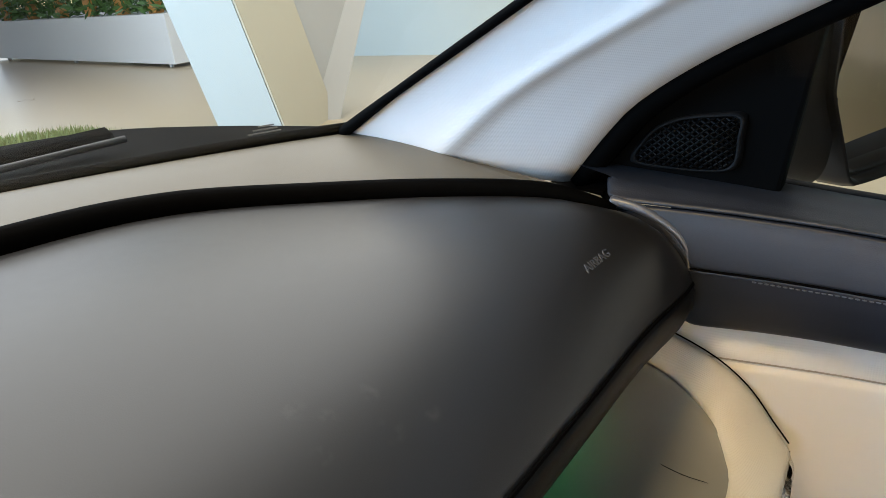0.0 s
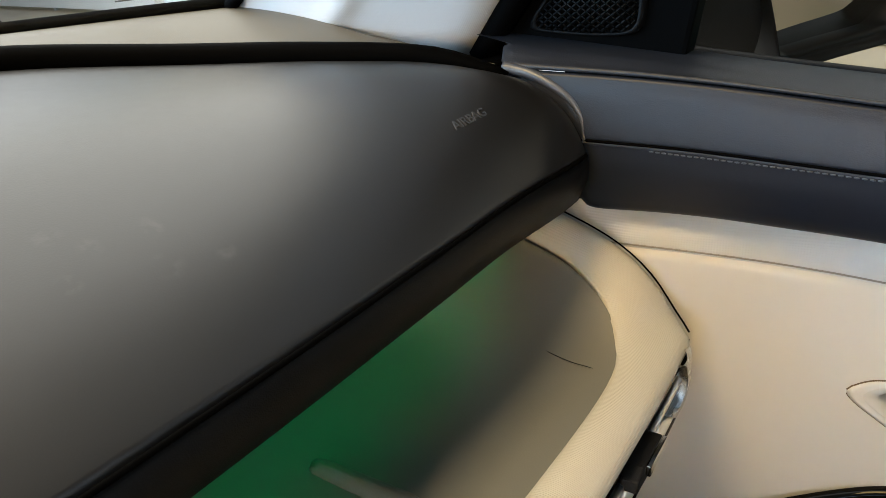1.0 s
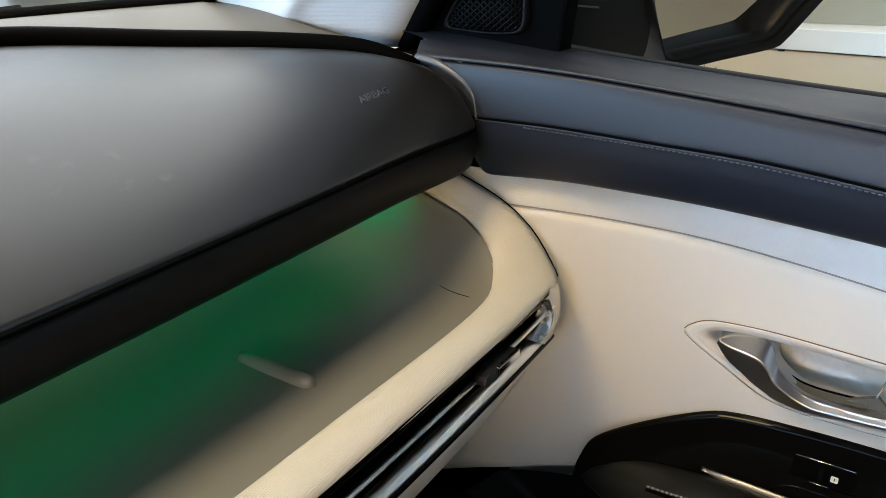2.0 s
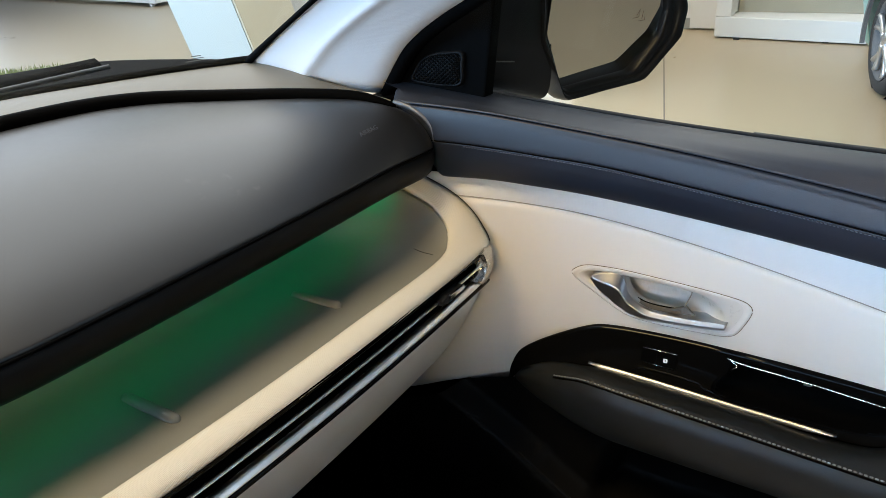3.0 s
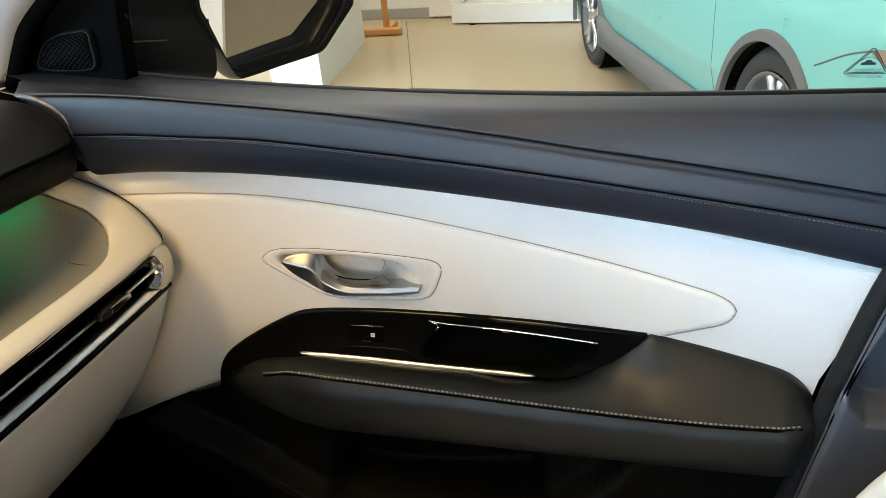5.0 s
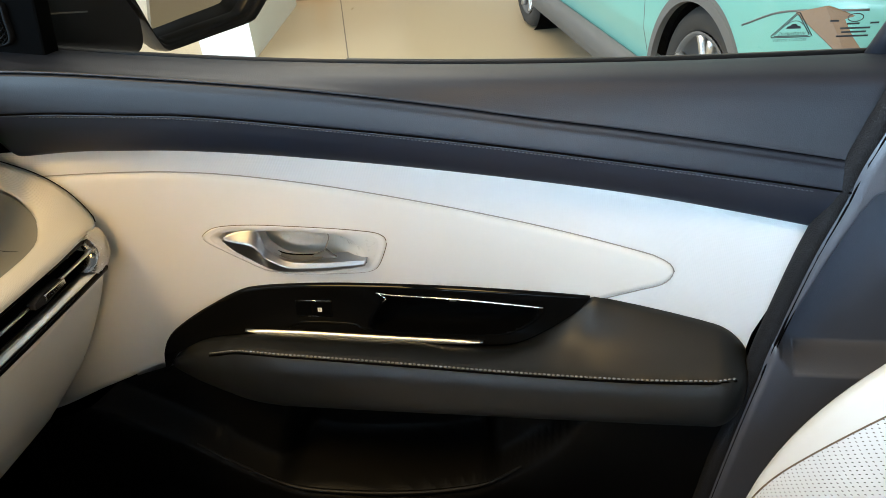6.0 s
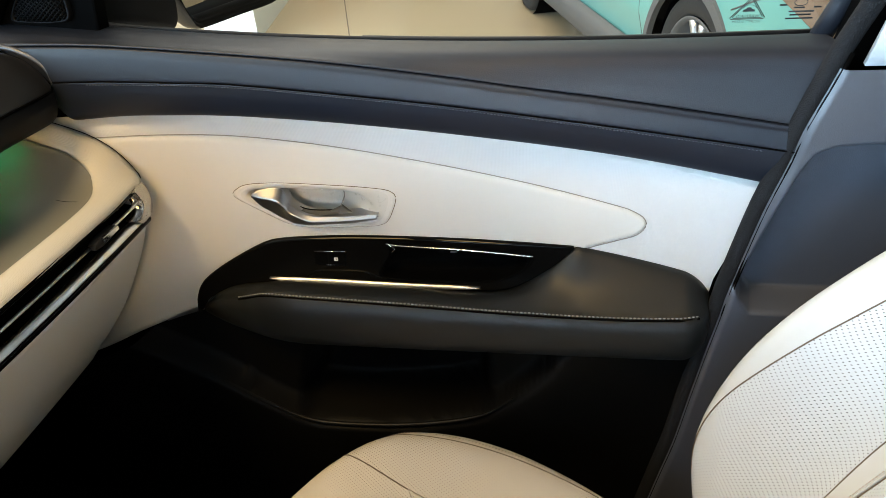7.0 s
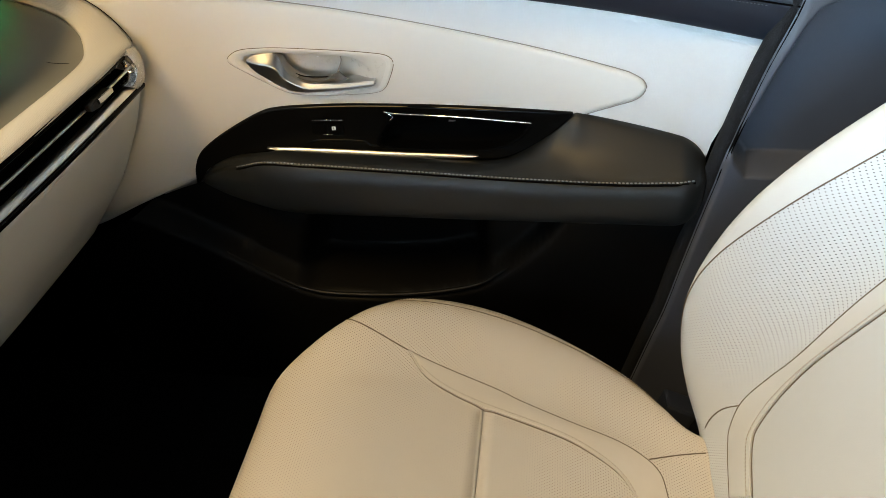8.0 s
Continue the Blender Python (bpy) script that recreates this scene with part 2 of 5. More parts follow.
def put(name, verts, faces, mat, parent=None, label="", smooth=True, solid=0.0, base=None):
    """One mesh from world-space vertices, under its thing or part."""
    off = BASE[parent] if parent is not None else Vector(base or (0, 0, 0))
    me = bpy.data.meshes.new(name)
    me.from_pydata([tuple(Vector(v) - off) for v in verts], [], faces)
    me.materials.append(mat)
    me.update()
    if smooth:
        me.polygons.foreach_set("use_smooth", [True] * len(me.polygons))
    ob = new(name, me)
    if parent is not None:
        ob.parent = parent
    else:
        ob.location = off
    BASE[ob] = off
    if solid:
        s = ob.modifiers.new("thickness", "SOLIDIFY")
        s.thickness, s.offset = solid, 0
    if label:
        tagged(ob, label)
    return ob


def put_bm(name, bm, mat, parent=None, label="", smooth=False, base=None):
    bm.verts.ensure_lookup_table()
    bm.verts.index_update()
    v = [tuple(q.co) for q in bm.verts]
    f = [[q.index for q in face.verts] for face in bm.faces]
    bm.free()
    return put(name, v, f, mat, parent, label, smooth, base=base)


def spline(ctrl, n):
    """Catmull-Rom through a few control points, n even steps."""
    c = np.array(ctrl, float)
    c = np.vstack([2 * c[0] - c[1], c, 2 * c[-1] - c[-2]])
    out = []
    for i in range(1, len(c) - 2):
        for t in np.linspace(0, 1, 24, endpoint=False):
            a, b, d, e = c[i - 1 : i + 3]
            out.append(0.5 * (2 * b + (d - a) * t + (2 * a - 5 * b + 4 * d - e) * t**2 + (3 * b - a - 3 * d + e) * t**3))
    out.append(c[-2])
    out = np.array(out)
    s = np.r_[0, np.cumsum(np.linalg.norm(np.diff(out, axis=0), axis=1))]
    w = np.linspace(0, s[-1], n)
    return np.stack([np.interp(w, s, out[:, k]) for k in range(out.shape[1])], 1)


def along(ctrl):
    """A smooth function through (place, value) pairs."""
    p = spline(ctrl, 300)
    p = p[np.argsort(p[:, 0])]
    return lambda v: np.interp(v, p[:, 0], p[:, 1])


def sheet(name, P, mat, parent=None, label="", solid=0.0, smooth=True, base=None, wrap=False):
    P = np.array(P, float)
    nu, nv = P.shape[:2]
    idx = lambda i, j: i * nv + j % nv
    f = [(idx(i, j), idx(i + 1, j), idx(i + 1, j + 1), idx(i, j + 1)) for i in range(nu - 1) for j in range(nv if wrap else nv - 1)]
    return put(name, P.reshape(-1, 3), f, mat, parent, label, smooth, solid, base)


def tube_data(pts, r, res=8, flat=1.0):
    pts = np.array(pts, float)
    tan = np.gradient(pts, axis=0)
    tan /= np.linalg.norm(tan, axis=1)[:, None] + 1e-12
    up = np.array([0, 0, 1.0]) if abs(tan[:, 2]).mean() < 0.8 else np.array([1.0, 0, 0])
    rad = np.broadcast_to(r, len(pts))
    v, f = [], []
    for i, (p, t) in enumerate(zip(pts, tan)):
        a = np.cross(t, up)
        a /= np.linalg.norm(a) + 1e-12
        b = np.cross(a, t)
        for k in range(res):
            w = 2 * math.pi * k / res
            v.append(p + rad[i] * (math.cos(w) * a + flat * math.sin(w) * b))
    for i in range(len(pts) - 1):
        for k in range(res):
            f.append((i * res + k, i * res + (k + 1) % res, (i + 1) * res + (k + 1) % res, (i + 1) * res + k))
    f.append(tuple(range(res))[::-1])
    f.append(tuple((len(pts) - 1) * res + k for k in range(res)))
    return v, f


def tube(name, pts, r, mat, parent=None, label="", res=8, flat=1.0):
    v, f = tube_data(pts, r, res, flat)
    return put(name, v, f, mat, parent, label)


def stitches(name, pts, mat, parent, step=0.0045, r=0.0007, normal=(-1, 0, 0.2), label=""):
    """A row of short raised threads along a line."""
    length = np.linalg.norm(np.diff(np.array(pts), axis=0), axis=1).sum()
    n = int(length / step)
    p = spline(pts, n * 2 + 1)
    v, f = [], []
    nn = np.array(normal) * r * 0.6
    for i in range(n):
        a, b = p[2 * i] + nn, p[2 * i + 1] * 0.6 + p[2 * i + 2] * 0.4 + nn
        tv, tf = tube_data([a, (a + b) / 2 + nn * 0.5, b], [r * 0.6, r, r * 0.6], 5)
        o = len(v)
        v += tv
        f += [tuple(k + o for k in q) for q in tf]
    return put(name, v, f, mat, parent, label)


def prism(name, outline, depth, mat, parent=None, label="", bevel=0.0, smooth=False, base=None):
    """A closed outline of world points, thickened along a vector, with its rims bevelled."""
    bm = bmesh.new()
    lo = [bm.verts.new(p) for p in outline]
    bm.faces.new(lo)
    r = bmesh.ops.extrude_face_region(bm, geom=list(bm.faces))
    bmesh.ops.translate(bm, verts=[g for g in r["geom"] if isinstance(g, bmesh.types.BMVert)], vec=depth)
    bmesh.ops.recalc_face_normals(bm, faces=list(bm.faces))
    if bevel:
        e = [q for q in bm.edges if len(q.link_faces) == 2 and q.calc_face_angle(0) > 0.6]
        bmesh.ops.bevel(bm, geom=e, offset=bevel, segments=2, affect="EDGES", profile=0.6, clamp_overlap=True)
    return put_bm(name, bm, mat, parent, label, smooth, base)


def box(name, centre, size, mat, parent=None, label="", bevel=0.004, turn=(0, 0, 0), base=None):
    bm = bmesh.new()
    bmesh.ops.create_cube(bm, size=1, matrix=pose(*centre, *turn) @ Matrix.Diagonal((*size, 1)))
    if bevel:
        bmesh.ops.bevel(bm, geom=list(bm.edges), offset=bevel, segments=2, affect="EDGES", profile=0.6, clamp_overlap=True)
    return put_bm(name, bm, mat, parent, label, False, base)


def lathe(name, profile, centre, axis, mat, parent, label="", res=40):
    """A ring of (radius, offset along axis) pairs turned round an axis."""
    q = Vector(axis).to_track_quat("Z", "Y").to_matrix()
    P = [[Vector(centre) + q @ Vector((r * math.cos(a), r * math.sin(a), h)) for a in np.linspace(0, 2 * math.pi, res, endpoint=False)] for r, h in profile]
    return sheet(name, P, mat, parent, label, wrap=True)


def smooth01(x):
    x = np.clip(x, 0, 1)
    return x * x * (3 - 2 * x)


def inside(poly, y, z):
    n, odd = len(poly), False
    for i in range(n):
        (a, b), (c, d) = poly[i], poly[i - 1]
        if (b > z) != (d > z) and y < (c - a) * (z - b) / (d - b) + a:
            odd = not odd
    return odd


def ring(ctrl, n):
    """A closed smooth outline through a few points."""
    c = list(ctrl)
    p = spline(c[-2:] + c + c[:2], 40 * n)
    c = np.array(c, float)
    i0 = np.argmin(np.linalg.norm(p[: 20 * n] - c[0], axis=1))
    i1 = 20 * n + np.argmin(np.linalg.norm(p[20 * n :] - c[0], axis=1))
    return spline(p[np.linspace(i0, i1, n + 1).astype(int)], n + 1)[:-1]


def holed(name, P, holes, mat, parent, label="", solid=0.0):
    """A sheet from which the pieces inside an outline in y and z are left out."""
    nu, nv = P.shape[:2]
    f = []
    for i in range(nu - 1):
        for j in range(nv - 1):
            c = (P[i, j] + P[i + 1, j + 1]) / 2
            if not any(inside(h, c[1], c[2]) for h in holes):
                f.append((i * nv + j, (i + 1) * nv + j, (i + 1) * nv + j + 1, i * nv + j + 1))
    return put(name, P.reshape(-1, 3), f, mat, parent, label, solid=solid)


def lettering(name, text, size, m, mat, parent, label="", depth=0.0):
    cu = bpy.data.curves.new(name, "FONT")
    cu.body, cu.size, cu.align_x, cu.align_y, cu.extrude = text, size, "CENTER", "CENTER", depth
    ob = new("lettering_source", cu)
    me = ob.evaluated_get(bpy.context.evaluated_depsgraph_get()).to_mesh()
    v = [m @ q.co for q in me.vertices]
    f = [tuple(p.vertices) for p in me.polygons]
    bpy.data.objects.remove(ob)
    bpy.data.curves.remove(cu)
    return put(name, v, f, mat, parent, label, smooth=False)


# ---- the car's shell ----
def dy(x):
    """The dashboard bows forward towards the car's middle."""
    return 0.12 * np.clip(0.64 - x, 0, 0.62) ** 2


box("floor_car", (0.0, 0.0, 0.30), (1.6, 3.2, 0.06), CARPET, bevel=0.01)
tagged(bpy.data.objects["floor_car"], "black carpeted floor of the car", "floor", kind="structure")


def shell_wall(name, outline, depth, mat, label):
    tagged(prism(name, outline, depth, mat), label, "wall", kind="structure")


# driver's side: a sill below and a header above the window opening
shell_wall("wall_driver_side_low", [(-0.84, -1.7, 0.30), (-0.84, 1.0, 0.30), (-0.84, 1.0, 1.08), (-0.84, -1.7, 1.08)], (-0.08, 0, 0), BLACK, "black lower side of the car body")
shell_wall("wall_driver_side_high", [(-0.78, -1.7, 1.46), (-0.78, 0.25, 1.46), (-0.78, 0.25, 1.56), (-0.78, -1.7, 1.56)], (-0.08, 0, 0), LINER, "grey lining above the driver's side window")
# unseen blocker, keeps the warm door lamp off the door's rear part
shell_wall("wall_blocker_driver_side", [(-0.82, -0.76, 1.081), (-0.82, -0.36, 1.081), (-0.82, -0.36, 1.459), (-0.82, -0.76, 1.459)], (-0.06, 0, 0), LINER, "unseen grey panel shading the rear door from warm fill")
# unseen rear end, with a window opening made for the added lamp
shell_wall("wall_car_rear_low", [(-0.8, -1.7, 0.30), (0.86, -1.7, 0.30), (0.86, -1.7, 1.12), (-0.8, -1.7, 1.12)], (0, -0.06, 0), BLACK, "dark rear end of the cabin")
shell_wall("wall_car_rear_high", [(-0.8, -1.7, 1.45), (0.86, -1.7, 1.45), (0.86, -1.7, 1.56), (-0.8, -1.7, 1.56)], (0, -0.06, 0), BLACK, "dark header above the rear window")
for x0, x1 in ((-0.8, -0.62), (0.62, 0.86)):
    shell_wall("wall_car_rear_post", [(x0, -1.7, 1.121), (x1, -1.7, 1.121), (x1, -1.7, 1.449), (x0, -1.7, 1.449)], (0, -0.06, 0), BLACK, "dark post beside the rear window")
shell_wall("wall_firewall", [(-0.86, 1.02, 0.30), (0.86, 1.02, 0.30), (0.86, 1.02, 1.08), (-0.86, 1.02, 1.08)], (0, 0.05, 0), DEEP, "black bulkhead under the windscreen")
shell_wall("wall_passenger_rear_side", [(0.80, -1.7, 0.30), (0.80, -0.42, 0.30), (0.80, -0.42, 1.10), (0.80, -1.7, 1.10)], (0.06, 0, 0), BLACK, "dark side of the cabin behind the pillar")
shell_wall("wall_kick_panel", [(0.70, 0.52, 0.30), (0.70, 1.03, 0.30), (0.70, 1.03, 1.06), (0.70, 0.52, 1.06)], (0.05, 0, 0), DEEP, "black kick panel beside the footwell")
# unseen panels behind the middle pillars, added to keep rear light out
shell_wall("wall_blocker_rear_driver", [(-0.82, -1.7, 1.081), (-0.82, -0.765, 1.081), (-0.82, -0.765, 1.459), (-0.82, -1.7, 1.459)], (-0.06, 0, 0), BLACK, "unseen dark panel keeping light out at the rear quarter")
shell_wall("wall_blocker_rear_passenger", [(0.78, -1.69, 1.105), (0.78, -0.50, 1.105), (0.72, -0.52, 1.53), (0.72, -1.69, 1.53)], (0.05, 0, 0), BLACK, "unseen dark panel keeping light out at the rear quarter")
# unseen roof; its opening for a glass panel is assumed, to let light in
roof_v, roof_f = [], []
for z0 in (1.55, 1.59):
    roof_v += [(-0.86, -1.76, z0), (0.80, -1.76, z0), (0.62, 0.30, z0 - 0.05), (-0.62, 0.30, z0 - 0.05)]
    roof_v += [(-0.45, -0.22, z0), (0.45, -0.22, z0), (0.45, 0.24, z0 - 0.03), (-0.45, 0.24, z0 - 0.03)]
for o in (0, 8):
    roof_f += [(o + k, o + (k + 1) % 4, o + 4 + (k + 1) % 4, o + 4 + k) for k in range(4)]
roof_f += [(k, (k + 1) % 4, 8 + (k + 1) % 4, 8 + k) for k in range(4)] + [(4 + k, 4 + (k + 1) % 4, 12 + (k + 1) % 4, 12 + k) for k in range(4)]
tagged(put("ceiling_headliner", roof_v, roof_f, LINER, smooth=False), "unseen grey cloth headliner with an assumed roof window", "ceiling", kind="structure")

# ---- passenger door ----
door = thing("car_door", (0.74, 0.15, 0.40), "closed car door with cream panels and navy-black upper trim", "car door")
A = along([(0.70, 1.146), (0.50, 1.1287), (0.40, 1.1182), (0.30, 1.1097), (0.20, 1.1032), (0.10, 1.0985), (0.0, 1.0955), (-0.10, 1.094), (-0.20, 1.094), (-0.34, 1.0955)])
B = along([(0.70, 1.124), (0.53, 1.1205), (0.44, 1.117), (0.345, 1.1088), (0.195, 1.0937), (0.06, 1.0762), (-0.022, 1.064), (-0.117, 1.0515), (-0.28, 1.028), (-0.34, 1.0185)])
C = along([(0.70, 1.083), (0.485, 1.081), (0.43, 1.0803), (0.36, 1.077), (0.29, 1.0735), (0.18, 1.0615), (0.058, 1.0475), (-0.10, 1.027), (-0.275, 1.0035), (-0.34, 0.9935)])
D = along([(0.70, 1.018), (0.53, 1.027), (0.44, 1.0325), (0.385, 1.0325), (0.31, 1.0305), (0.20, 1.0222), (0.05, 1.0068), (-0.123, 0.985), (-0.279, 0.957), (-0.34, 0.945)])


def rear(z):
    """The door's rear edge leans back towards the top."""
    return np.where(z > 0.83, -0.2415 - (z - 0.83) * 0.31, -0.2415 + (0.83 - z) * 0.13)


XW = along([(-0.34, 0.6575), (-0.16, 0.6867), (0.0, 0.7028), (0.16, 0.7095), (0.24, 0.7095), (0.31, 0.705), (0.39, 0.692), (0.47, 0.6785), (0.56, 0.675), (0.70, 0.668)])


def xw(y):
    """The inner panel is hollowed along its length and swings in towards the dashboard."""
    return float(XW(y))


def roll_off(y):
    """The padded rolls follow the hollow of the panel below."""
    return -0.081 * (y - 0.2) ** 2


FRONT = along([(0.98, 0.500), (1.02, 0.502), (1.05, 0.508), (1.08, 0.520), (1.10, 0.535), (1.12, 0.553), (1.136, 0.563), (1.17, 0.566)])


def loft_door(name, rows, mat, label="", n=120, m=64, solid=0.0):
    """A padded strip along the door; its front end is rounded off against the dashboard."""
    P = []
    for s in np.r_[0, 0.0015, 0.004, 0.008, 0.013, 0.02, np.linspace(0.03, 1, n)]:
        line = []
        for fx, fz in rows:
            y = 0.5
            for _ in range(4):
                front = FRONT(fz(y)) + 0.09 * smooth01((fx - 0.70) / 0.03)
                y = front + s * (rear(fz(y)) - front)
            turn = 0.011 * (1 - math.sqrt(1 - (1 - min(1.0, s / 0.02)) ** 2)) * (fx < 0.70)
            line.append((fx + roll_off(y) * smooth01((0.735 - fx) / 0.04) + turn, y, fz(y)))
        P.append(spline(line, m))
    return sheet(name, P, mat, door, label, solid)


loft_door("sill_pad", [(0.770, lambda y: A(y) - 0.016), (0.744, lambda y: A(y) - 0.004), (0.722, A), (0.700, lambda y: A(y) - 0.001),
                       (0.690, lambda y: A(y) - 0.22 * (A(y) - B(y)) - 0.001), (0.683, lambda y: A(y) - 0.6 * (A(y) - B(y))), (0.6785, lambda y: B(y) + 0.003), (0.6775, lambda y: B(y) + 0.0010), (0.6795, B)],
          SILL, "dark grained sill pad under the window")
loft_door("upper_roll", [(0.6795, lambda y: B(y) - 0.0002), (0.6768, lambda y: B(y) - 0.0012), (0.6755, lambda y: B(y) - 0.004), (0.6735, lambda y: B(y) - 0.3 * (B(y) - C(y))), (0.6715, lambda y: B(y) - 0.65 * (B(y) - C(y))),
                         (0.6705, lambda y: C(y) + 0.003), (0.6708, lambda y: C(y) + 0.0008), (0.6725, C)], TRIM, "navy-black padded leatherette roll")
loft_door("lower_roll", [(0.6725, C), (0.6705, lambda y: C(y) - 0.0010), (0.6708, lambda y: C(y) - 0.005), (0.6725, lambda y: C(y) - 0.4 * (C(y) - D(y))), (0.679, lambda y: C(y) - 0.8 * (C(y) - D(y))),
                         (0.687, lambda y: D(y) + 0.001), (0.705, lambda y: D(y) + 0.002)], TRIM, "navy-black leatherette band with a seam")
ly = np.linspace(0.510, -0.292, 60)
tube("crease", [(0.6790 + roll_off(y), y, B(y) - 0.0002) for y in ly], 0.0005, DEEP, door)
tube("crease", [(0.6712 + roll_off(y), y, C(y)) for y in ly], 0.0011, DEEP, door)
stitches("stitching", [(0.6702 + roll_off(y), y, C(y) - 0.0030) for y in np.linspace(0.455, -0.262, 12)], TRIMTHREAD, door, 0.0036, 0.00065)

# pale cloth base with the smooth cream insert on it
def loop(ctrl, n):
    """A closed outline with its corners rounded off by cutting."""
    p = np.array(ctrl, float)
    for _ in range(4):
        q = np.roll(p, -1, 0)
        p = np.stack([p * 0.8 + q * 0.2, p * 0.2 + q * 0.8], 1).reshape(-1, 2)
    p = np.vstack([p, p[:1]])
    d = np.r_[0, np.cumsum(np.linalg.norm(np.diff(p, axis=0), axis=1))]
    w = np.linspace(0, d[-1], n + 1)[:-1]
    return np.stack([np.interp(w, d, p[:, k]) for k in (0, 1)], 1)


bezel = loop([(0.3345, 0.9243), (0.3185, 0.9352), (0.2776, 0.9357), (0.2251, 0.9324), (0.171, 0.9293), (0.1410, 0.9265), (0.1325, 0.9205), (0.1325, 0.9115), (0.1416, 0.8895), (0.1478, 0.8808), (0.1607, 0.8763), (0.2131, 0.8727), (0.2522, 0.8735), (0.2743, 0.8788), (0.3061, 0.9000), (0.3285, 0.9160)], 128)
PK = loop([(0.1465, 0.8545), (0.06, 0.8508), (-0.0368, 0.8472), (-0.0223, 0.8290), (0.0057, 0.8110), (0.0752, 0.8068), (0.1545, 0.8076), (0.159, 0.815), (0.1545, 0.825), (0.142, 0.8436)], 60)
pkcut = (PK.mean(0) + (PK - PK.mean(0)) * 1.06).tolist()
bc = bezel.mean(0)
cut = (bc + (bezel - bc) * 0.97).tolist()
ZB = along([(0.70, 0.640), (0.585, 0.680), (0.50, 0.721), (0.413, 0.756), (0.30, 0.785), (0.0, 0.79), (-0.34, 0.79)])
P = np.array([[(xw(y) + 0.001 + 0.012 * max(0, 1 - v / 0.06), y, z) for v in np.linspace(0, 1, 70)
               for y in [0.66 + s * (rear(D(0.66 + s * -0.9) + v * (ZB(0.66 + s * -0.9) - D(0.66 + s * -0.9))) - 0.66)]
               for z in [D(y) + 0.003 + v * (ZB(y) - D(y) - 0.003)]] for s in np.linspace(0, 1, 170)])
holed("cloth_panel", P, [cut, pkcut], CLOTH, door, "pale woven cloth panel")
top = spline([(0.66, 0.985), (0.56, 1.003), (0.474, 1.0088), (0.387, 1.0058), (0.304, 0.9970), (0.149, 0.9737), (-0.0207, 0.9416), (-0.1265, 0.9175), (-0.1470, 0.9110), (-0.1585, 0.9040), (-0.1622, 0.8965)], 180)
low = spline([(0.66, 0.648), (0.585, 0.680), (0.50, 0.721), (0.413, 0.756), (0.30, 0.79), (0.10, 0.80), (-0.03, 0.815), (-0.085, 0.850), (-0.130, 0.8700), (-0.1500, 0.8785), (-0.1595, 0.8875), (-0.1622, 0.8965)], 180)
P = []
for a, b in zip(top, low):
    h = abs(a[1] - b[1])
    line = []
    for v in np.linspace(0, 1, 70):
        y, z = a + (b - a) * v
        e = min(1.0, min(v, 1 - v) * h / 0.008)
        line.append((xw(y) + 0.0035 - 0.0055 * math.sqrt(1 - (1 - e) ** 2), y, z))
    P.append(line)
holed("insert_panel", np.array(P), [cut, pkcut], CREAM, door, "smooth cream leatherette insert")
edge = np.vstack([top[20:], low[::-1][1:60]])
tube("insert_seam", [(xw(y) + 0.0004, y, z) for y, z in edge], 0.0006, SEAM, door)

# door handle set in a bowl
rings = []
for k, d in ((1.025, 0.0010), (1.012, -0.0028), (0.975, -0.0036), (0.945, -0.0026), (0.925, -0.0030)):
    q = bc + (bezel - bc) * k
    rings.append([(xw(y) + d, y, z) for y, z in q])
handle = sheet("handle_bezel", np.array(rings), CREAM, door, "cream bezel of the door opener", wrap=True)
tube("bezel_gap", [(xw(y) - 0.0018, y, z) for y, z in np.vstack([bc + (bezel - bc) * 1.014, (bc + (bezel - bc) * 1.014)[:1]])], 0.0008, SEATSEAM, handle)
bowl = loop([(0.3185, 0.9235), (0.310, 0.9290), (0.2776, 0.9298), (0.2251, 0.9272), (0.185, 0.9245), (0.168, 0.9170), (0.157, 0.9060), (0.156, 0.8950), (0.168, 0.8855), (0.2131, 0.8785), (0.2522, 0.8785), (0.272, 0.8835), (0.300, 0.9035), (0.315, 0.917)], 128)
b0 = bowl.mean(0)
rings = [[(xw(y) - 0.0030, y, z) for y, z in bc + (bezel - bc) * 0.926]]
for k, d in ((1.0, 0.0), (0.985, 0.008), (0.95, 0.019), (0.86, 0.028), (0.68, 0.034), (0.35, 0.037), (0.02, 0.038)):
    rings.append([(xw(y) - 0.0028 + d * smooth01((y - 0.150) / 0.065), y, z) for y, z in b0 + (bowl - b0) * k])
sheet("bowl", np.array(rings), BOWL, handle, "hollow cream bowl", wrap=True)
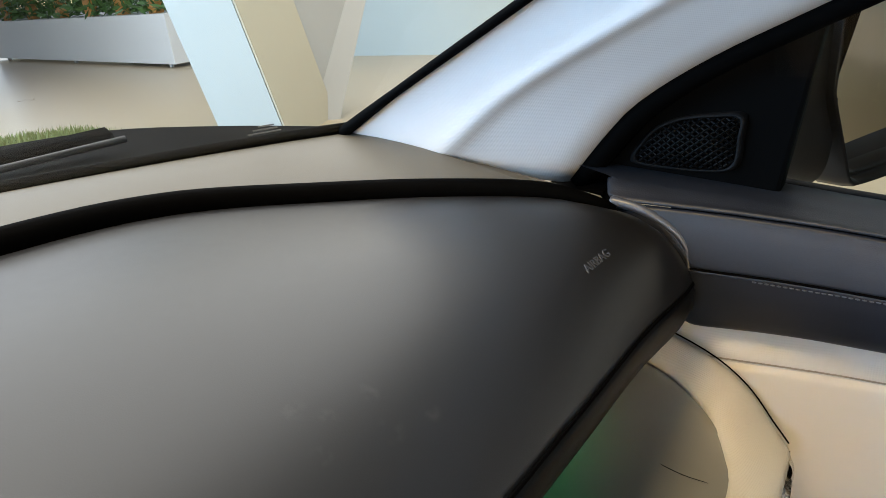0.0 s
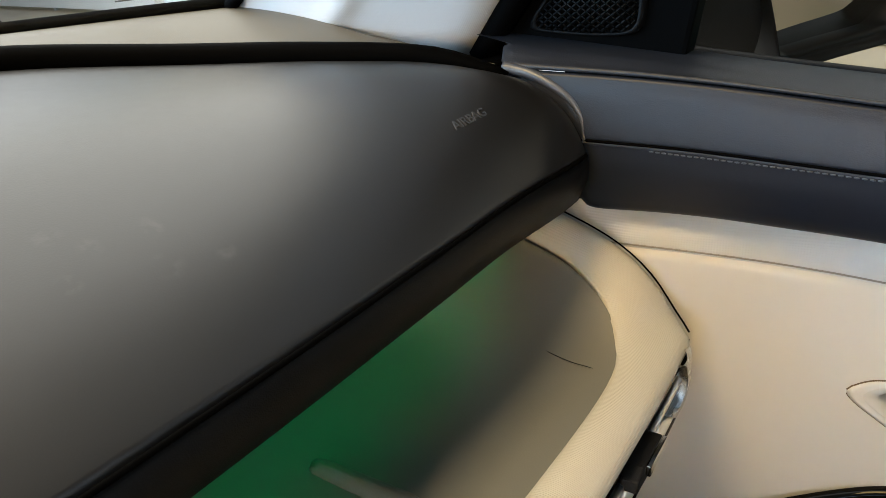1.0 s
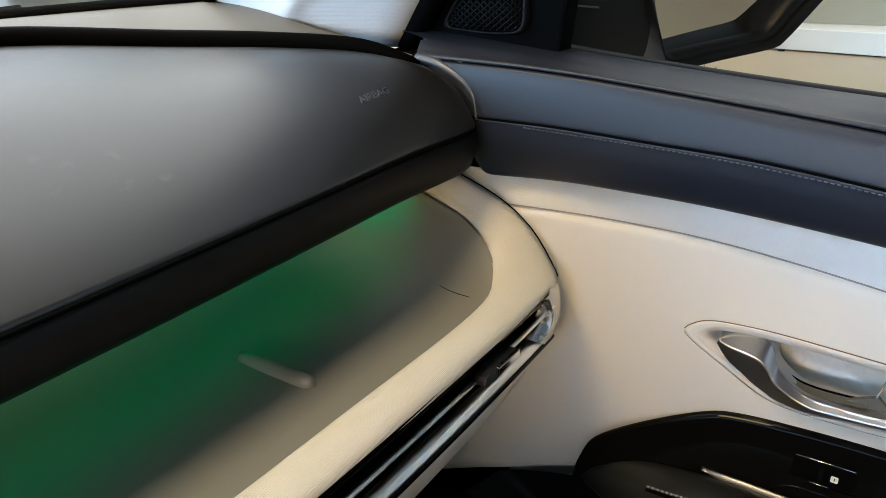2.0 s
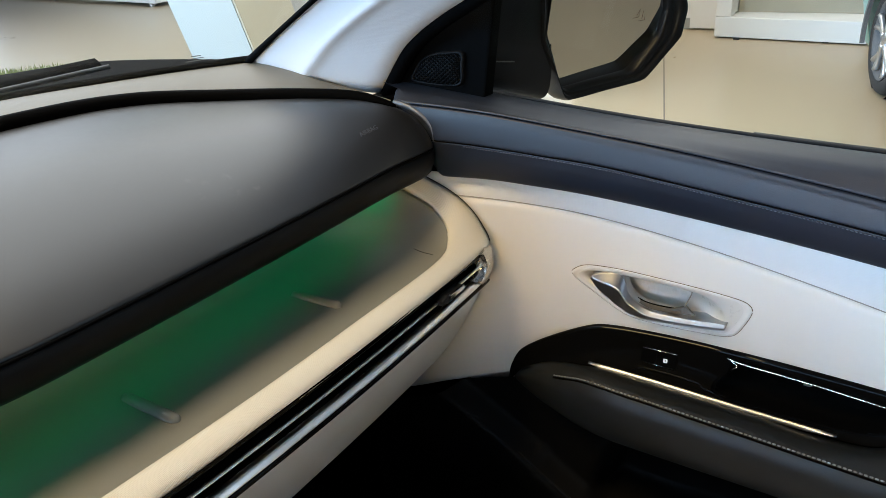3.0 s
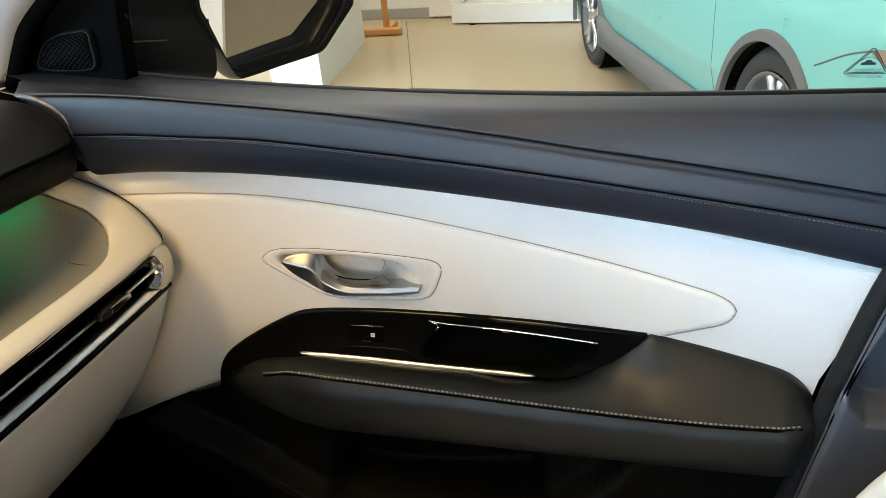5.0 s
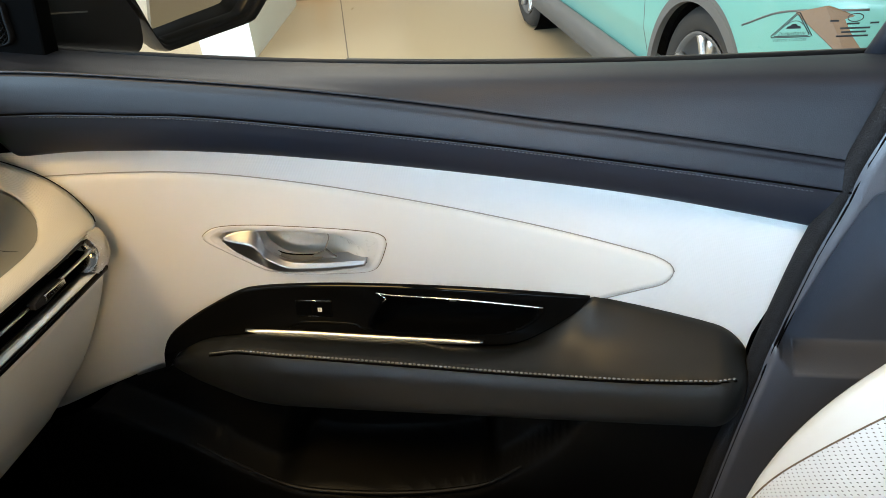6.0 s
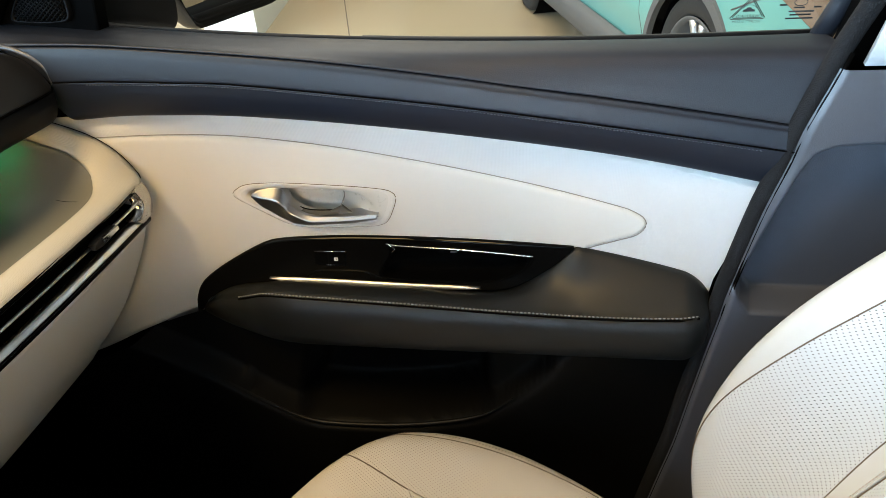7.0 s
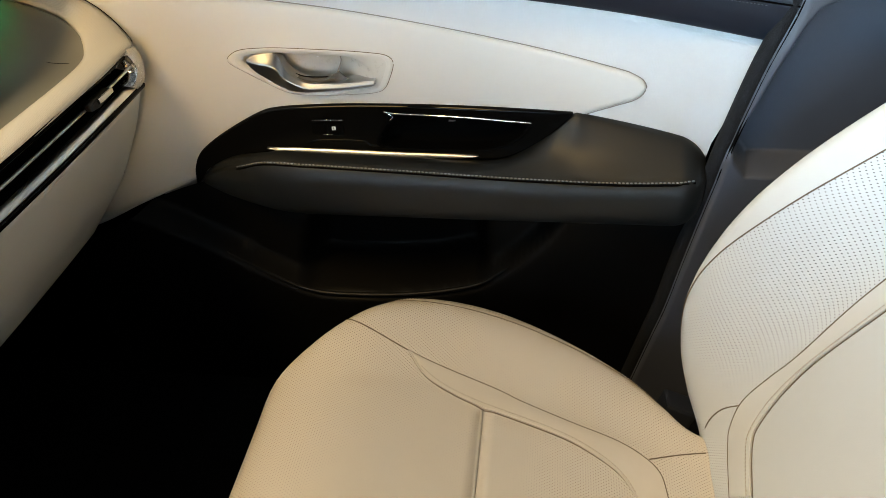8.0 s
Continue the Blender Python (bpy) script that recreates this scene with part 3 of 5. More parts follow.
# the lever: a broad grip at its front, bent down and drawn out to a slim bar
spans = [(0.307, 0.9265, 0.3085, 0.9225), (0.298, 0.9292, 0.300, 0.907), (0.2765, 0.9292, 0.285, 0.8928), (0.2705, 0.922, 0.274, 0.8855), (0.266, 0.909, 0.265, 0.8816), (0.253, 0.8970, 0.250, 0.8803),
         (0.2387, 0.8915, 0.238, 0.8808), (0.215, 0.8908, 0.215, 0.8826), (0.19, 0.8925, 0.19, 0.8845), (0.165, 0.8955, 0.165, 0.8882), (0.1535, 0.8968, 0.1555, 0.8908)]
rows = spline(spans, 64)
P = []
for r in rows:
    a, b = r[:2], r[2:]
    line = []
    h, rv = float(np.linalg.norm(b - a)), 0.36 + 0.20 * smooth01((0.262 - a[0]) / 0.03)
    top_, low_ = -0.0125 + rv * h * 0.75, -0.0125 + (1 - rv) * h * 0.34
    for v, d in ((0.04, 0.012), (0.0, top_ + 0.0012), (0.03, top_), (rv * 0.5, (top_ - 0.0125) / 2), (rv * 0.9, -0.0121), (rv, -0.0125), (rv + 0.1 * (1 - rv), -0.0121), (rv + 0.5 * (1 - rv), (low_ - 0.0125) / 2), (0.97, low_), (1.0, low_ + 0.0012), (0.97, 0.012)):
        q = a + (b - a) * v
        line.append((xw(q[0]) + d, *q))
    P.append(spline(line, 48))
P = [[p + (np.mean(P[0], 0) - p) * 0.8 for p in P[0]]] + P + [[p + (np.mean(P[-1], 0) - p) * 0.8 for p in P[-1]]]
lever = sheet("lever", np.array(P), LEVER, handle, "satin chrome pull lever")
cup = spline([(0.2890, 0.9262), (0.284, 0.9245), (0.274, 0.9092), (0.2543, 0.8974), (0.2396, 0.894), (0.2202, 0.8938), (0.205, 0.8955)], 40)
edge_ = spline([(0.2765, 0.9292), (0.2705, 0.922), (0.266, 0.909), (0.253, 0.8970), (0.2387, 0.8915), (0.222, 0.8912), (0.206, 0.8925)], 40)
sheet("lever_back", np.array([[(xw(a[0]) - 0.003 + t * 0.008, *(a + (b - a) * t)) for t in np.linspace(0, 1, 8)] for a, b in zip(edge_, cup)]), PLATE, lever, "dark inner side of the lever")
tube("lever_slot", [(xw(r[2]) - 0.0025, r[2], r[3] - 0.0004) for r in rows[2:]], 0.0011, DEEP, handle, "black gap under the lever")
tube("lever_gap", [(xw(y) + 0.0046, y, z) for y, z in cup], 0.0009, DEEP, lever)
prism("lever_plate", [(xw(y) + 0.001, y, z) for y, z in ((0.2425, 0.8850), (0.2215, 0.892), (0.203, 0.9007), (0.2016, 0.9024), (0.195, 0.8955), (0.187, 0.8895), (0.178, 0.8872), (0.19, 0.883), (0.225, 0.881))], (0.004, 0, 0), PLATE, handle, "grey metal plate", 0.0006)
tube("bowl_seam", spline([(0.7105, 0.1955, 0.9235), (0.7195, 0.1985, 0.912), (0.7105, 0.2022, 0.9022)], 10), 0.0007, SEAM, handle)

# glossy switch panel with a grab pocket
gt = spline([(0.4085, 0.760), (0.4065, 0.775), (0.4037, 0.7871), (0.3961, 0.8037), (0.3765, 0.8191), (0.3457, 0.8363), (0.309, 0.8528), (0.2858, 0.8574), (0.2404, 0.8601), (0.1739, 0.8619), (0.0972, 0.8626), (0.0, 0.8618), (-0.0824, 0.8605)], 150)
gb = spline([(0.4075, 0.7595), (0.4002, 0.7677), (0.3873, 0.7828), (0.3616, 0.7954), (0.3383, 0.7997), (0.3047, 0.8005), (0.2868, 0.8026), (0.2459, 0.8005), (0.1785, 0.798), (0.0998, 0.7974), (0.0754, 0.7945), (0.017, 0.796), (-0.0114, 0.803), (-0.0389, 0.8195), (-0.0651, 0.8404), (-0.0824, 0.860)], 150)


def gx(y, z):
    """The switch panel leans a little inwards towards its lower edge."""
    return xw(y) - 0.008 - 0.012 * float(np.clip((0.858 - z) / 0.06, -0.2, 1.2))


P = np.array([[(gx(*(a + (b - a) * v)) + (0.006 if v in (0.0, 1.0) else 0.0), *(a + (b - a) * v)) for v in np.linspace(0, 1, 40)] for a, b in zip(gt, gb)])
pc = PK.mean(0)
panel = holed("switch_panel", P, [(pc + (PK - pc) * 0.985).tolist()], GLOSS, door, "piano-black switch panel")
rings = []
for k, d in ((1.04, -0.0008), (1.02, -0.0016), (1.0, -0.0018), (0.985, 0.001), (0.95, 0.014), (0.85, 0.026), (0.05, 0.028)):
    rings.append([(gx(y, z) + d, y, z) for y, z in pc + (PK - pc) * k])
sheet("grab_pocket", np.array(rings), DEEP, panel, "deep black grab pocket", wrap=True)
# chrome lines drawn in for the reflection along the pocket's black edge
tube("pocket_glint", [(gx(y, z) - 0.0022, y, z) for y, z in spline([(0.148, 0.8550), (0.130, 0.8528), (0.06, 0.8512), (-0.034, 0.8474)], 40)], 0.0010, STEEL, panel, "bright line drawn as the pocket edge's reflection")
tube("pocket_glint", [(gx(y, z) - 0.0018, y, z) for y, z in spline([(0.146, 0.8540), (0.1375, 0.8488), (0.1415, 0.8438)], 12)], 0.0007, STEEL, panel, "bright line drawn as the pocket corner's reflection")
tube("panel_ridge", [(gx(y, z) - 0.0002, y, z) for y, z in spline([(0.256, 0.8075), (0.243, 0.815), (0.225, 0.8165), (0.178, 0.8155), (0.168, 0.8105), (0.135, 0.8065)], 40)], 0.0011, GLOSS, panel, "moulded ridge")
st_hi = along([(0.3054, 0.8093), (0.2863, 0.8079), (0.2453, 0.806), (0.1781, 0.8034), (0.0996, 0.8029), (0.03, 0.8034)])
st_lo = along([(0.3054, 0.8083), (0.2960, 0.8060), (0.2868, 0.8031), (0.2459, 0.8008), (0.1785, 0.7983), (0.0998, 0.7979), (0.055, 0.7988), (0.03, 0.8028)])
sheet("trim_strip", np.array([[(xw(y) - 0.0195 - 0.0035 * w - 0.0012 * math.sin(math.pi * w), y, st_hi(y) + (st_lo(y) - st_hi(y)) * w) for w in np.linspace(0, 1, 7)] for y in np.linspace(0.305, 0.0305, 60)]), LEVER, panel, "slim bright metal strip", 0.0008)
pn = np.array([-math.cos(0.1974), 0.0, math.sin(0.1974)])


def on_panel(y, z, off):
    return tuple(np.array([gx(y, z), y, z]) + pn * off)


TILT = (0, 11.3, 0)
box("switch_frame", on_panel(0.2226, 0.8330, -0.0024), (0.006, 0.043, 0.0205), GLOSS, panel, "", 0.0015, TILT)
box("switch_recess", on_panel(0.2345, 0.8330, -0.0009), (0.0036, 0.0185, 0.0170), DEEP, panel, "", 0.001, TILT)
sw = box("window_switch", on_panel(0.2125, 0.8330, -0.0002), (0.0040, 0.0205, 0.0170), DEEP, panel, "black rocker window switch", 0.0005, TILT)
for dy_, w_ in ((-0.0008, 0.0022), (0.0020, 0.0022)):
    box("switch_mark", on_panel(0.2155 - dy_, 0.8322, 0.0020), (0.0006, w_, 0.0040), WHITEP, sw, "white window mark", 0.0002, TILT)
box("switch_mark", on_panel(0.2149, 0.8340, 0.0020), (0.0006, 0.0044, 0.0012), WHITEP, sw, "white window mark", 0.0002, TILT)
box("switch_mark", on_panel(0.2149, 0.8303, 0.0020), (0.0006, 0.0044, 0.0010), WHITEP, sw, "white window mark", 0.0002, TILT)
tube("switch_edge", [on_panel(y, 0.8424, 0.0008) for y in (0.2426, 0.222, 0.2027)], 0.0005, STEEL, panel, "bright thin edge")
tube("switch_edge", [on_panel(y, 0.8240, 0.0012) for y in (0.230, 0.224, 0.2176)], 0.0004, STEEL, panel, "bright thin edge")

# padded armrest
zs_ = along([(0.4078, 0.7605), (0.40, 0.769), (0.37, 0.785), (0.346, 0.795), (0.326, 0.803), (0.296, 0.8155), (0.249, 0.818), (0.121, 0.812), (-0.003, 0.805), (-0.121, 0.801), (-0.201, 0.803), (-0.25, 0.809)])
xs_ = along([(0.4078, 0.682), (0.40, 0.674), (0.37, 0.663), (0.346, 0.655), (0.326, 0.648), (0.296, 0.638), (0.26, 0.633), (0.20, 0.632), (-0.25, 0.632)])
zl_ = along([(0.4078, 0.7565), (0.40, 0.753), (0.36, 0.742), (0.30, 0.737), (0.20, 0.735), (-0.25, 0.735)])
gz_ = along([tuple(q) for q in gb[::5]])


ai_ = along([(-0.25, 0.820), (-0.235, 0.8285), (-0.209, 0.8370), (-0.15, 0.8480), (-0.10, 0.8555), (-0.083, 0.8570), (-0.06, gz_(-0.06))])
ax_ = along([(-0.25, 0.663), (-0.209, 0.676), (-0.15, 0.685), (-0.083, 0.690), (-0.06, gx(-0.06, gz_(-0.06)) + 0.001)])
am_ = along([(0.05, gz_(0.05)), (0.0, gz_(0.0) + 0.003), (-0.05, 0.824), (-0.10, 0.842), (-0.15, 0.8455), (-0.209, 0.8365), (-0.25, 0.820)])


def arm_section(y):
    zs, xs, zl = zs_(y), xs_(y), zl_(y)
    if y > -0.06:
        zi = gz_(y)
        xi = gx(y, zi) + 0.001
    else:
        zi, xi = ai_(y), ax_(y)
    zm = zi if y > 0.05 else am_(y)
    r = (zs - zl) / 0.075
    return np.array([(xi + 0.012, zi - 0.002), (xi, zi), ((xi + xs) / 2 + 0.004, (zm + zs) / 2 + 0.0045 * r), (xs + 0.005, zs + 0.001 * r), (xs, zs - 0.001), (xs - 0.0075 * r, zs - 0.018 * r), (xs - 0.0065 * r, zs - 0.048 * r), (xs + 0.002, zl + 0.006 * r), (xs + 0.02 * r, zl), (0.692, zl + 0.003 * r)])


P = []
for y in np.r_[np.linspace(0.4076, 0.30, 34), np.linspace(0.295, -0.205, 90), np.linspace(-0.207, -0.2405, 18)]:
    pts = arm_section(y)
    k = 0.35 + 0.65 * math.sqrt(max(0.0, 1 - (max(0.0, -0.207 - y) / 0.0338) ** 2))
    mid = np.array([0.684, 0.786])
    if k < 1:
        pts = mid + (pts - mid) * np.array([k, 0.12 + 0.88 * k])
    P.append([(x, y, z) for x, z in spline(pts, 40)])
arm = sheet("armrest", np.array(P), ARM, door, "black padded leatherette armrest")
st = []
for y in np.linspace(0.338, -0.224, 30):
    k = 0.35 + 0.65 * math.sqrt(max(0.0, 1 - (max(0, -0.207 - y) / 0.0338) ** 2))
    st.append((0.684 + (xs_(y) + 0.0025 - 0.684) * k - 0.0012, y, 0.786 + (zs_(y) + 0.0005 - 0.786) * (0.12 + 0.88 * k)))
tube("arm_seam", [(x - 0.0012, y, z - 0.0026) for x, y, z in spline(st, 80)], 0.0014, DEEP, arm)
stitches("arm_stitching", st, GREYTHREAD, arm, 0.0046, 0.0011, (-0.7, 0, 0.7))

# dark lower door with a storage bin
L = along([(0.70, 0.80), (0.52, 0.735), (0.444, 0.698), (0.393, 0.669), (0.334, 0.628), (0.273, 0.596), (0.196, 0.592), (0.112, 0.600), (0.039, 0.619), (-0.001, 0.648), (-0.05, 0.70), (-0.12, 0.80), (-0.34, 0.95)])
BIN = along([(0.40, 0.30), (0.60, 0.296), (0.66, 0.285), (0.75, 0.255), (0.80, 0.24)])
P = []
for s in np.linspace(0, 1, 130):
    line = []
    for v in np.linspace(0, 1, 90):
        z = 0.79 - v * 0.44
        y = 0.66 + s * (rear(z) - 0.66)
        zt = min(0.79, ZB(y) + 0.001) if y > 0.36 else 0.79
        z = zt - v * (zt - 0.35)
        below = smooth01((L(y) - z) / 0.022 + 0.5)
        gap = smooth01((BIN(z) - y) / 0.025) * smooth01((y - 0.020) / 0.02) * smooth01((0.742 - z) / 0.012)
        xl = 0.640 + 0.03 * smooth01((L(y) - z) / 0.28)
        xu = 0.674 + 0.070 * gap
        line.append((below * xl + (1 - below) * xu, y, z))
    P.append(line)
sheet("lower_panel", np.array(P), LOWBLACK, door, "black plastic lower door with a storage bin")
tube("bin_lip", [(0.6425, y, L(y) - 0.001) for y in np.linspace(0.385, -0.010, 60)], np.interp(np.arange(60), [0, 18, 50, 59], [0.0008, 0.0030, 0.0030, 0.0010]), BLACK, door, "rounded bin lip")
prism("outer_skin", [(0.80, 0.72, 0.36), (0.80, -0.33, 0.36), (0.80, -0.35, 1.00), (0.80, 0.72, 1.02)], (0.09, 0, 0), PAINT, door, "white painted outer skin", 0.02)
tube("glass_seal", [(0.7500, y, A(y) - 0.0055) for y in np.linspace(0.60, -0.318, 60)], 0.0035, BLACK, door, "black rubber window seal")
tube("glass_seal_lip", [(0.7560, y, A(y) - 0.0035) for y in np.linspace(0.16, -0.318, 40)], 0.0008, TOP, door, "thin pale seal edge")
tube("window_post", [(0.742, -0.322, 1.088), (0.735, -0.330, 1.115), (0.71, -0.352, 1.20), (0.64, -0.41, 1.45)], 0.011, SILL, door, "dark window frame post", 12)

# mirror corner with the tweeter
sail = prism("mirror_corner_cover", [(0.712, *q) for q in [(0.625, 1.118), (0.592, 1.150), (0.556, 1.182), (0.505, 1.213), (0.43, 1.252), (0.40, 1.270), (0.428, 1.262), (0.451, 1.118)]], (0.022, 0, 0), DEEP, door, "black triangular corner cover", 0.003)
gr = ring([(0.547, 1.140), (0.541, 1.152), (0.531, 1.163), (0.515, 1.170), (0.495, 1.173), (0.478, 1.173), (0.478, 1.160), (0.481, 1.140), (0.50, 1.136), (0.53, 1.137)], 48)
gc = gr.mean(0)
sheet("grille_frame", np.array([[(0.712 + d, y, z) for y, z in gc + (gr - gc) * k] for k, d in ((1.12, 0.0), (1.09, -0.004), (1.0, -0.005), (0.97, -0.0015))]), GRILLE, sail, "", wrap=True)
put("grille_backing", [(0.7108, y, z) for y, z in gc + (gr - gc) * 0.99], [tuple(range(48))], DEEP, sail, smooth=False)
v, f = [], []
gl = gr.tolist()
for sgn in (1, -1):
    for c in np.arange(-0.16, 0.16, 0.0048):
        run = []
        for t in np.linspace(-0.06, 0.06, 90):
            y, z = gc[0] + t, gc[1] + c + sgn * t * 0.75
            if inside(gl, y, z):
                run.append((0.7085, y, z))
        if len(run) > 3:
            tv, tf = tube_data([run[0], run[len(run) // 2], run[-1]], 0.0009, 5)
            o = len(v)
            v += tv
            f += [tuple(k + o for k in q) for q in tf]
put("speaker_mesh", v, f, GRILLE, sail, "black honeycomb tweeter mesh")
tube("corner_post", [(0.735, 0.462, 1.118), (0.727, 0.450, 1.19), (0.712, 0.430, 1.27), (0.68, 0.362, 1.36)], 0.007, DEEP, door, "black window post", 10)

# side window with its printed marks
W_ = np.array([[(0.762 - (z - 1.08) * 0.42, y, z) for z in np.linspace(1.07, 1.50, 8)] for y in np.linspace(0.46, -0.345, 14)])
side = sheet("window_side", W_, PANE, None, solid=0.0)
tagged(side, "clear side window with printed security marks", "window", kind="structure")
side.visible_shadow = False
gxs = lambda z: 0.7585 - (z - 1.08) * 0.42
for k in (1.0, 0.86):
    tri = np.array([(-0.2315, 1.1065), (-0.2675, 1.1065), (-0.2495, 1.1315)])
    tri = tri.mean(0) + (tri - tri.mean(0)) * k
    pts = []
    for i in range(3):
        a, b = tri[i], tri[(i + 1) % 3]
        pts += [a + (b - a) * t for t in (0.06, 0.5, 0.94)]
    tube("warning_triangle", [(gxs(z), y, z) for y, z in pts + pts[:1]], 0.00045, DARKPRINT, side, "dark printed warning triangle", 5)
mm = Matrix(((0, 0, 1, 0), (1, 0, 0, 0), (0, 1, 0, 0), (0, 0, 0, 1)))
for text, size, y, z in (("WARNING", 0.0047, -0.2497, 1.1095), ("SECURITY SYSTEM", 0.0034, -0.2497, 1.1035)):
    lettering("window_lettering", text, size, Matrix.Translation((gxs(z), y, z)) @ mm, DARKPRINT, side)
prism("printed_car", [(gxs(1.115), -0.2495 + a, 1.1148 + b) for a, b in ((-0.006, 0), (0.006, 0), (0.0055, 0.002), (0.003, 0.0025), (0.0018, 0.0042), (-0.0018, 0.0042), (-0.003, 0.0025), (-0.0055, 0.002))], (0.0003, 0, 0), DARKPRINT, side)
tube("printed_arc", [(gxs(1.119), -0.2495 + 0.0075 * math.cos(a), 1.1155 + 0.0065 * math.sin(a)) for a in np.linspace(0.5, 2.64, 9)], 0.0003, DARKPRINT, side, "", 5)
tube("printed_oval", [(gxs(1.1235), -0.297 + 0.0062 * math.cos(a), 1.1235 + 0.0034 * math.sin(a)) for a in np.linspace(0, 6.283, 20)], 0.0004, DARKPRINT, side, "small printed oval mark", 5)
for y, z, w in ((-0.297, 1.1178, 0.010), (-0.300, 1.1135, 0.024), (-0.300, 1.1098, 0.020), (-0.300, 1.1058, 0.026), (-0.281, 1.1210, 0.007), (-0.314, 1.1180, 0.007)):
    box("printed_bar", (gxs(z), y, z), (0.0003, w, 0.0015), DARKPRINT, side, "", 0.0)

# ---- outside mirror ----
mirror = thing("side_mirror", (0.86, 0.50, 1.05), "black door mirror with a slightly blue-edged glass", "side mirror")


def rounded(poly, n, f=0.07):
    """A closed outline with straight sides and rounded corners."""
    p, c = np.array(poly, float), []
    for a, b in zip(p, np.roll(p, -1, 0)):
        c += [a + (b - a) * t for t in (f, 0.5, 1 - f)]
    return ring([tuple(q) for q in c], n)


shell_line = rounded([(0.853, 1.16), (0.880, 1.077), (0.985, 1.085), (1.034, 1.136), (1.041, 1.174), (1.022, 1.250), (0.972, 1.284), (0.882, 1.284), (0.855, 1.262)], 96)
glass_line = rounded([(0.859, 1.17), (0.877, 1.092), (0.972, 1.0985), (1.006, 1.140), (1.013, 1.176), (0.997, 1.238), (0.955, 1.264), (0.886, 1.266), (0.862, 1.246)], 96)
my = lambda x: 0.432 - 0.696 * (x - 0.865)
fwd = np.array([0.571, 0.821, 0.0])


def mring(line, d, k=1.0, grow=0.0):
    mc, out = line.mean(0), []
    for q in line:
        r = q - mc
        q = mc + r * k + r / np.linalg.norm(r) * grow
        out.append(np.array([q[0], my(q[0]), q[1]]) + fwd * d)
    return out


tilt = [(p, 0.004 + 0.07 * (p[0] - 0.93) - 0.22 * (p[2] - 1.17)) for p in mring(glass_line, 0.0, 1.02)]
put("mirror_glass", [p + fwd * d for p, d in tilt], [tuple(range(96))], MIRROR, mirror, "clear mirror glass", smooth=False)
sheet("mirror_rim", np.array([mring(glass_line, 0.026, 1.01), mring(glass_line, 0.002), mring(glass_line * 0.65 + shell_line * 0.35, -0.001), mring(glass_line * 0.5 + shell_line * 0.5, 0.003),
                              mring(glass_line * 0.42 + shell_line * 0.58, -0.003), mring(glass_line * 0.1 + shell_line * 0.9, -0.006), mring(shell_line, -0.003)]), HOUSING, mirror, "black stepped mirror rim", wrap=True)
sheet("housing", np.array([mring(shell_line, -0.003), mring(shell_line, 0.006, 1.0, 0.002), mring(shell_line, 0.03, 1.0, 0.004), mring(shell_line, 0.06, 0.99), mring(shell_line, 0.09, 0.92), mring(shell_line, 0.12, 0.75), mring(shell_line, 0.138, 0.4), mring(shell_line, 0.142, 0.02)]), HOUSING, mirror, "black mirror housing", wrap=True)
P = []
for x in np.linspace(0.762, 0.866, 16):
    t = (x - 0.762) / 0.11
    zl, zh = 1.120 - 0.043 * min(t, 1.0), 1.245 + 0.036 * min(t, 1.0)
    yf = my(x) + 0.003 + 0.010 * max(0.0, t - 0.8) ** 2
    P.append([(x, yf + 0.048 + 0.048 * math.copysign(abs(math.cos(a)) ** 0.35, math.cos(a)), (zl + zh) / 2 + (zh - zl) / 2 * math.copysign(abs(math.sin(a)) ** 0.35, math.sin(a))) for a in np.linspace(0, 2 * math.pi, 40, endpoint=False)])
arm_ = sheet("mirror_arm", np.array(P), HOUSING, mirror, "black mirror arm", wrap=True)
tube("arm_joint", [(x, my(x) + 0.0022, 1.147 - 0.006 * (x - 0.786) / 0.032) for x in (0.778, 0.800, 0.820)], 0.0008, PLATE, arm_)
tube("warning_mark", [(x, my(x) + 0.003, z) for x, z in ((0.977, 1.166), (0.986, 1.166), (0.984, 1.178), (0.982, 1.168))], 0.0005, LENS, mirror, "faint warning mark", 5)

# ---- dashboard ----
dash = thing("dashboard", (0.2, 0.7, 0.64), "dashboard with a charcoal pad, sand-coloured tray and slim vents", "dashboard")


def run_x(profile, x0, x1, n=70):
    """A cross-section of (y, z) pairs carried along the dashboard's bow."""
    return np.array([[(x, y + dy(x), z) for y, z in profile] for x in np.linspace(x0, x1, n)])


pf = spline([(0.680, 0.690), (0.610, 0.674), (0.590, 0.676), (0.580, 0.687), (0.508, 0.773), (0.461, 0.848), (0.4365, 0.898), (0.4335, 0.9040), (0.440, 0.9075)], 40)
P = run_x(pf, -0.74, 0.655)
P = np.vstack([P, [[(0.664, y + 0.003, z) for y, z in pf], [(0.668, y + 0.010, z) for y, z in pf], [(0.668, y + 0.06, z) for y, z in pf]]])
fascia = sheet("lower_fascia", P, CREAM, dash, "cream lower fascia")
tube("fascia_groove", spline([(0.640, 0.452, 0.868), (0.652, 0.470, 0.835), (0.655, 0.500, 0.785)], 20), 0.0008, SEAM, fascia)
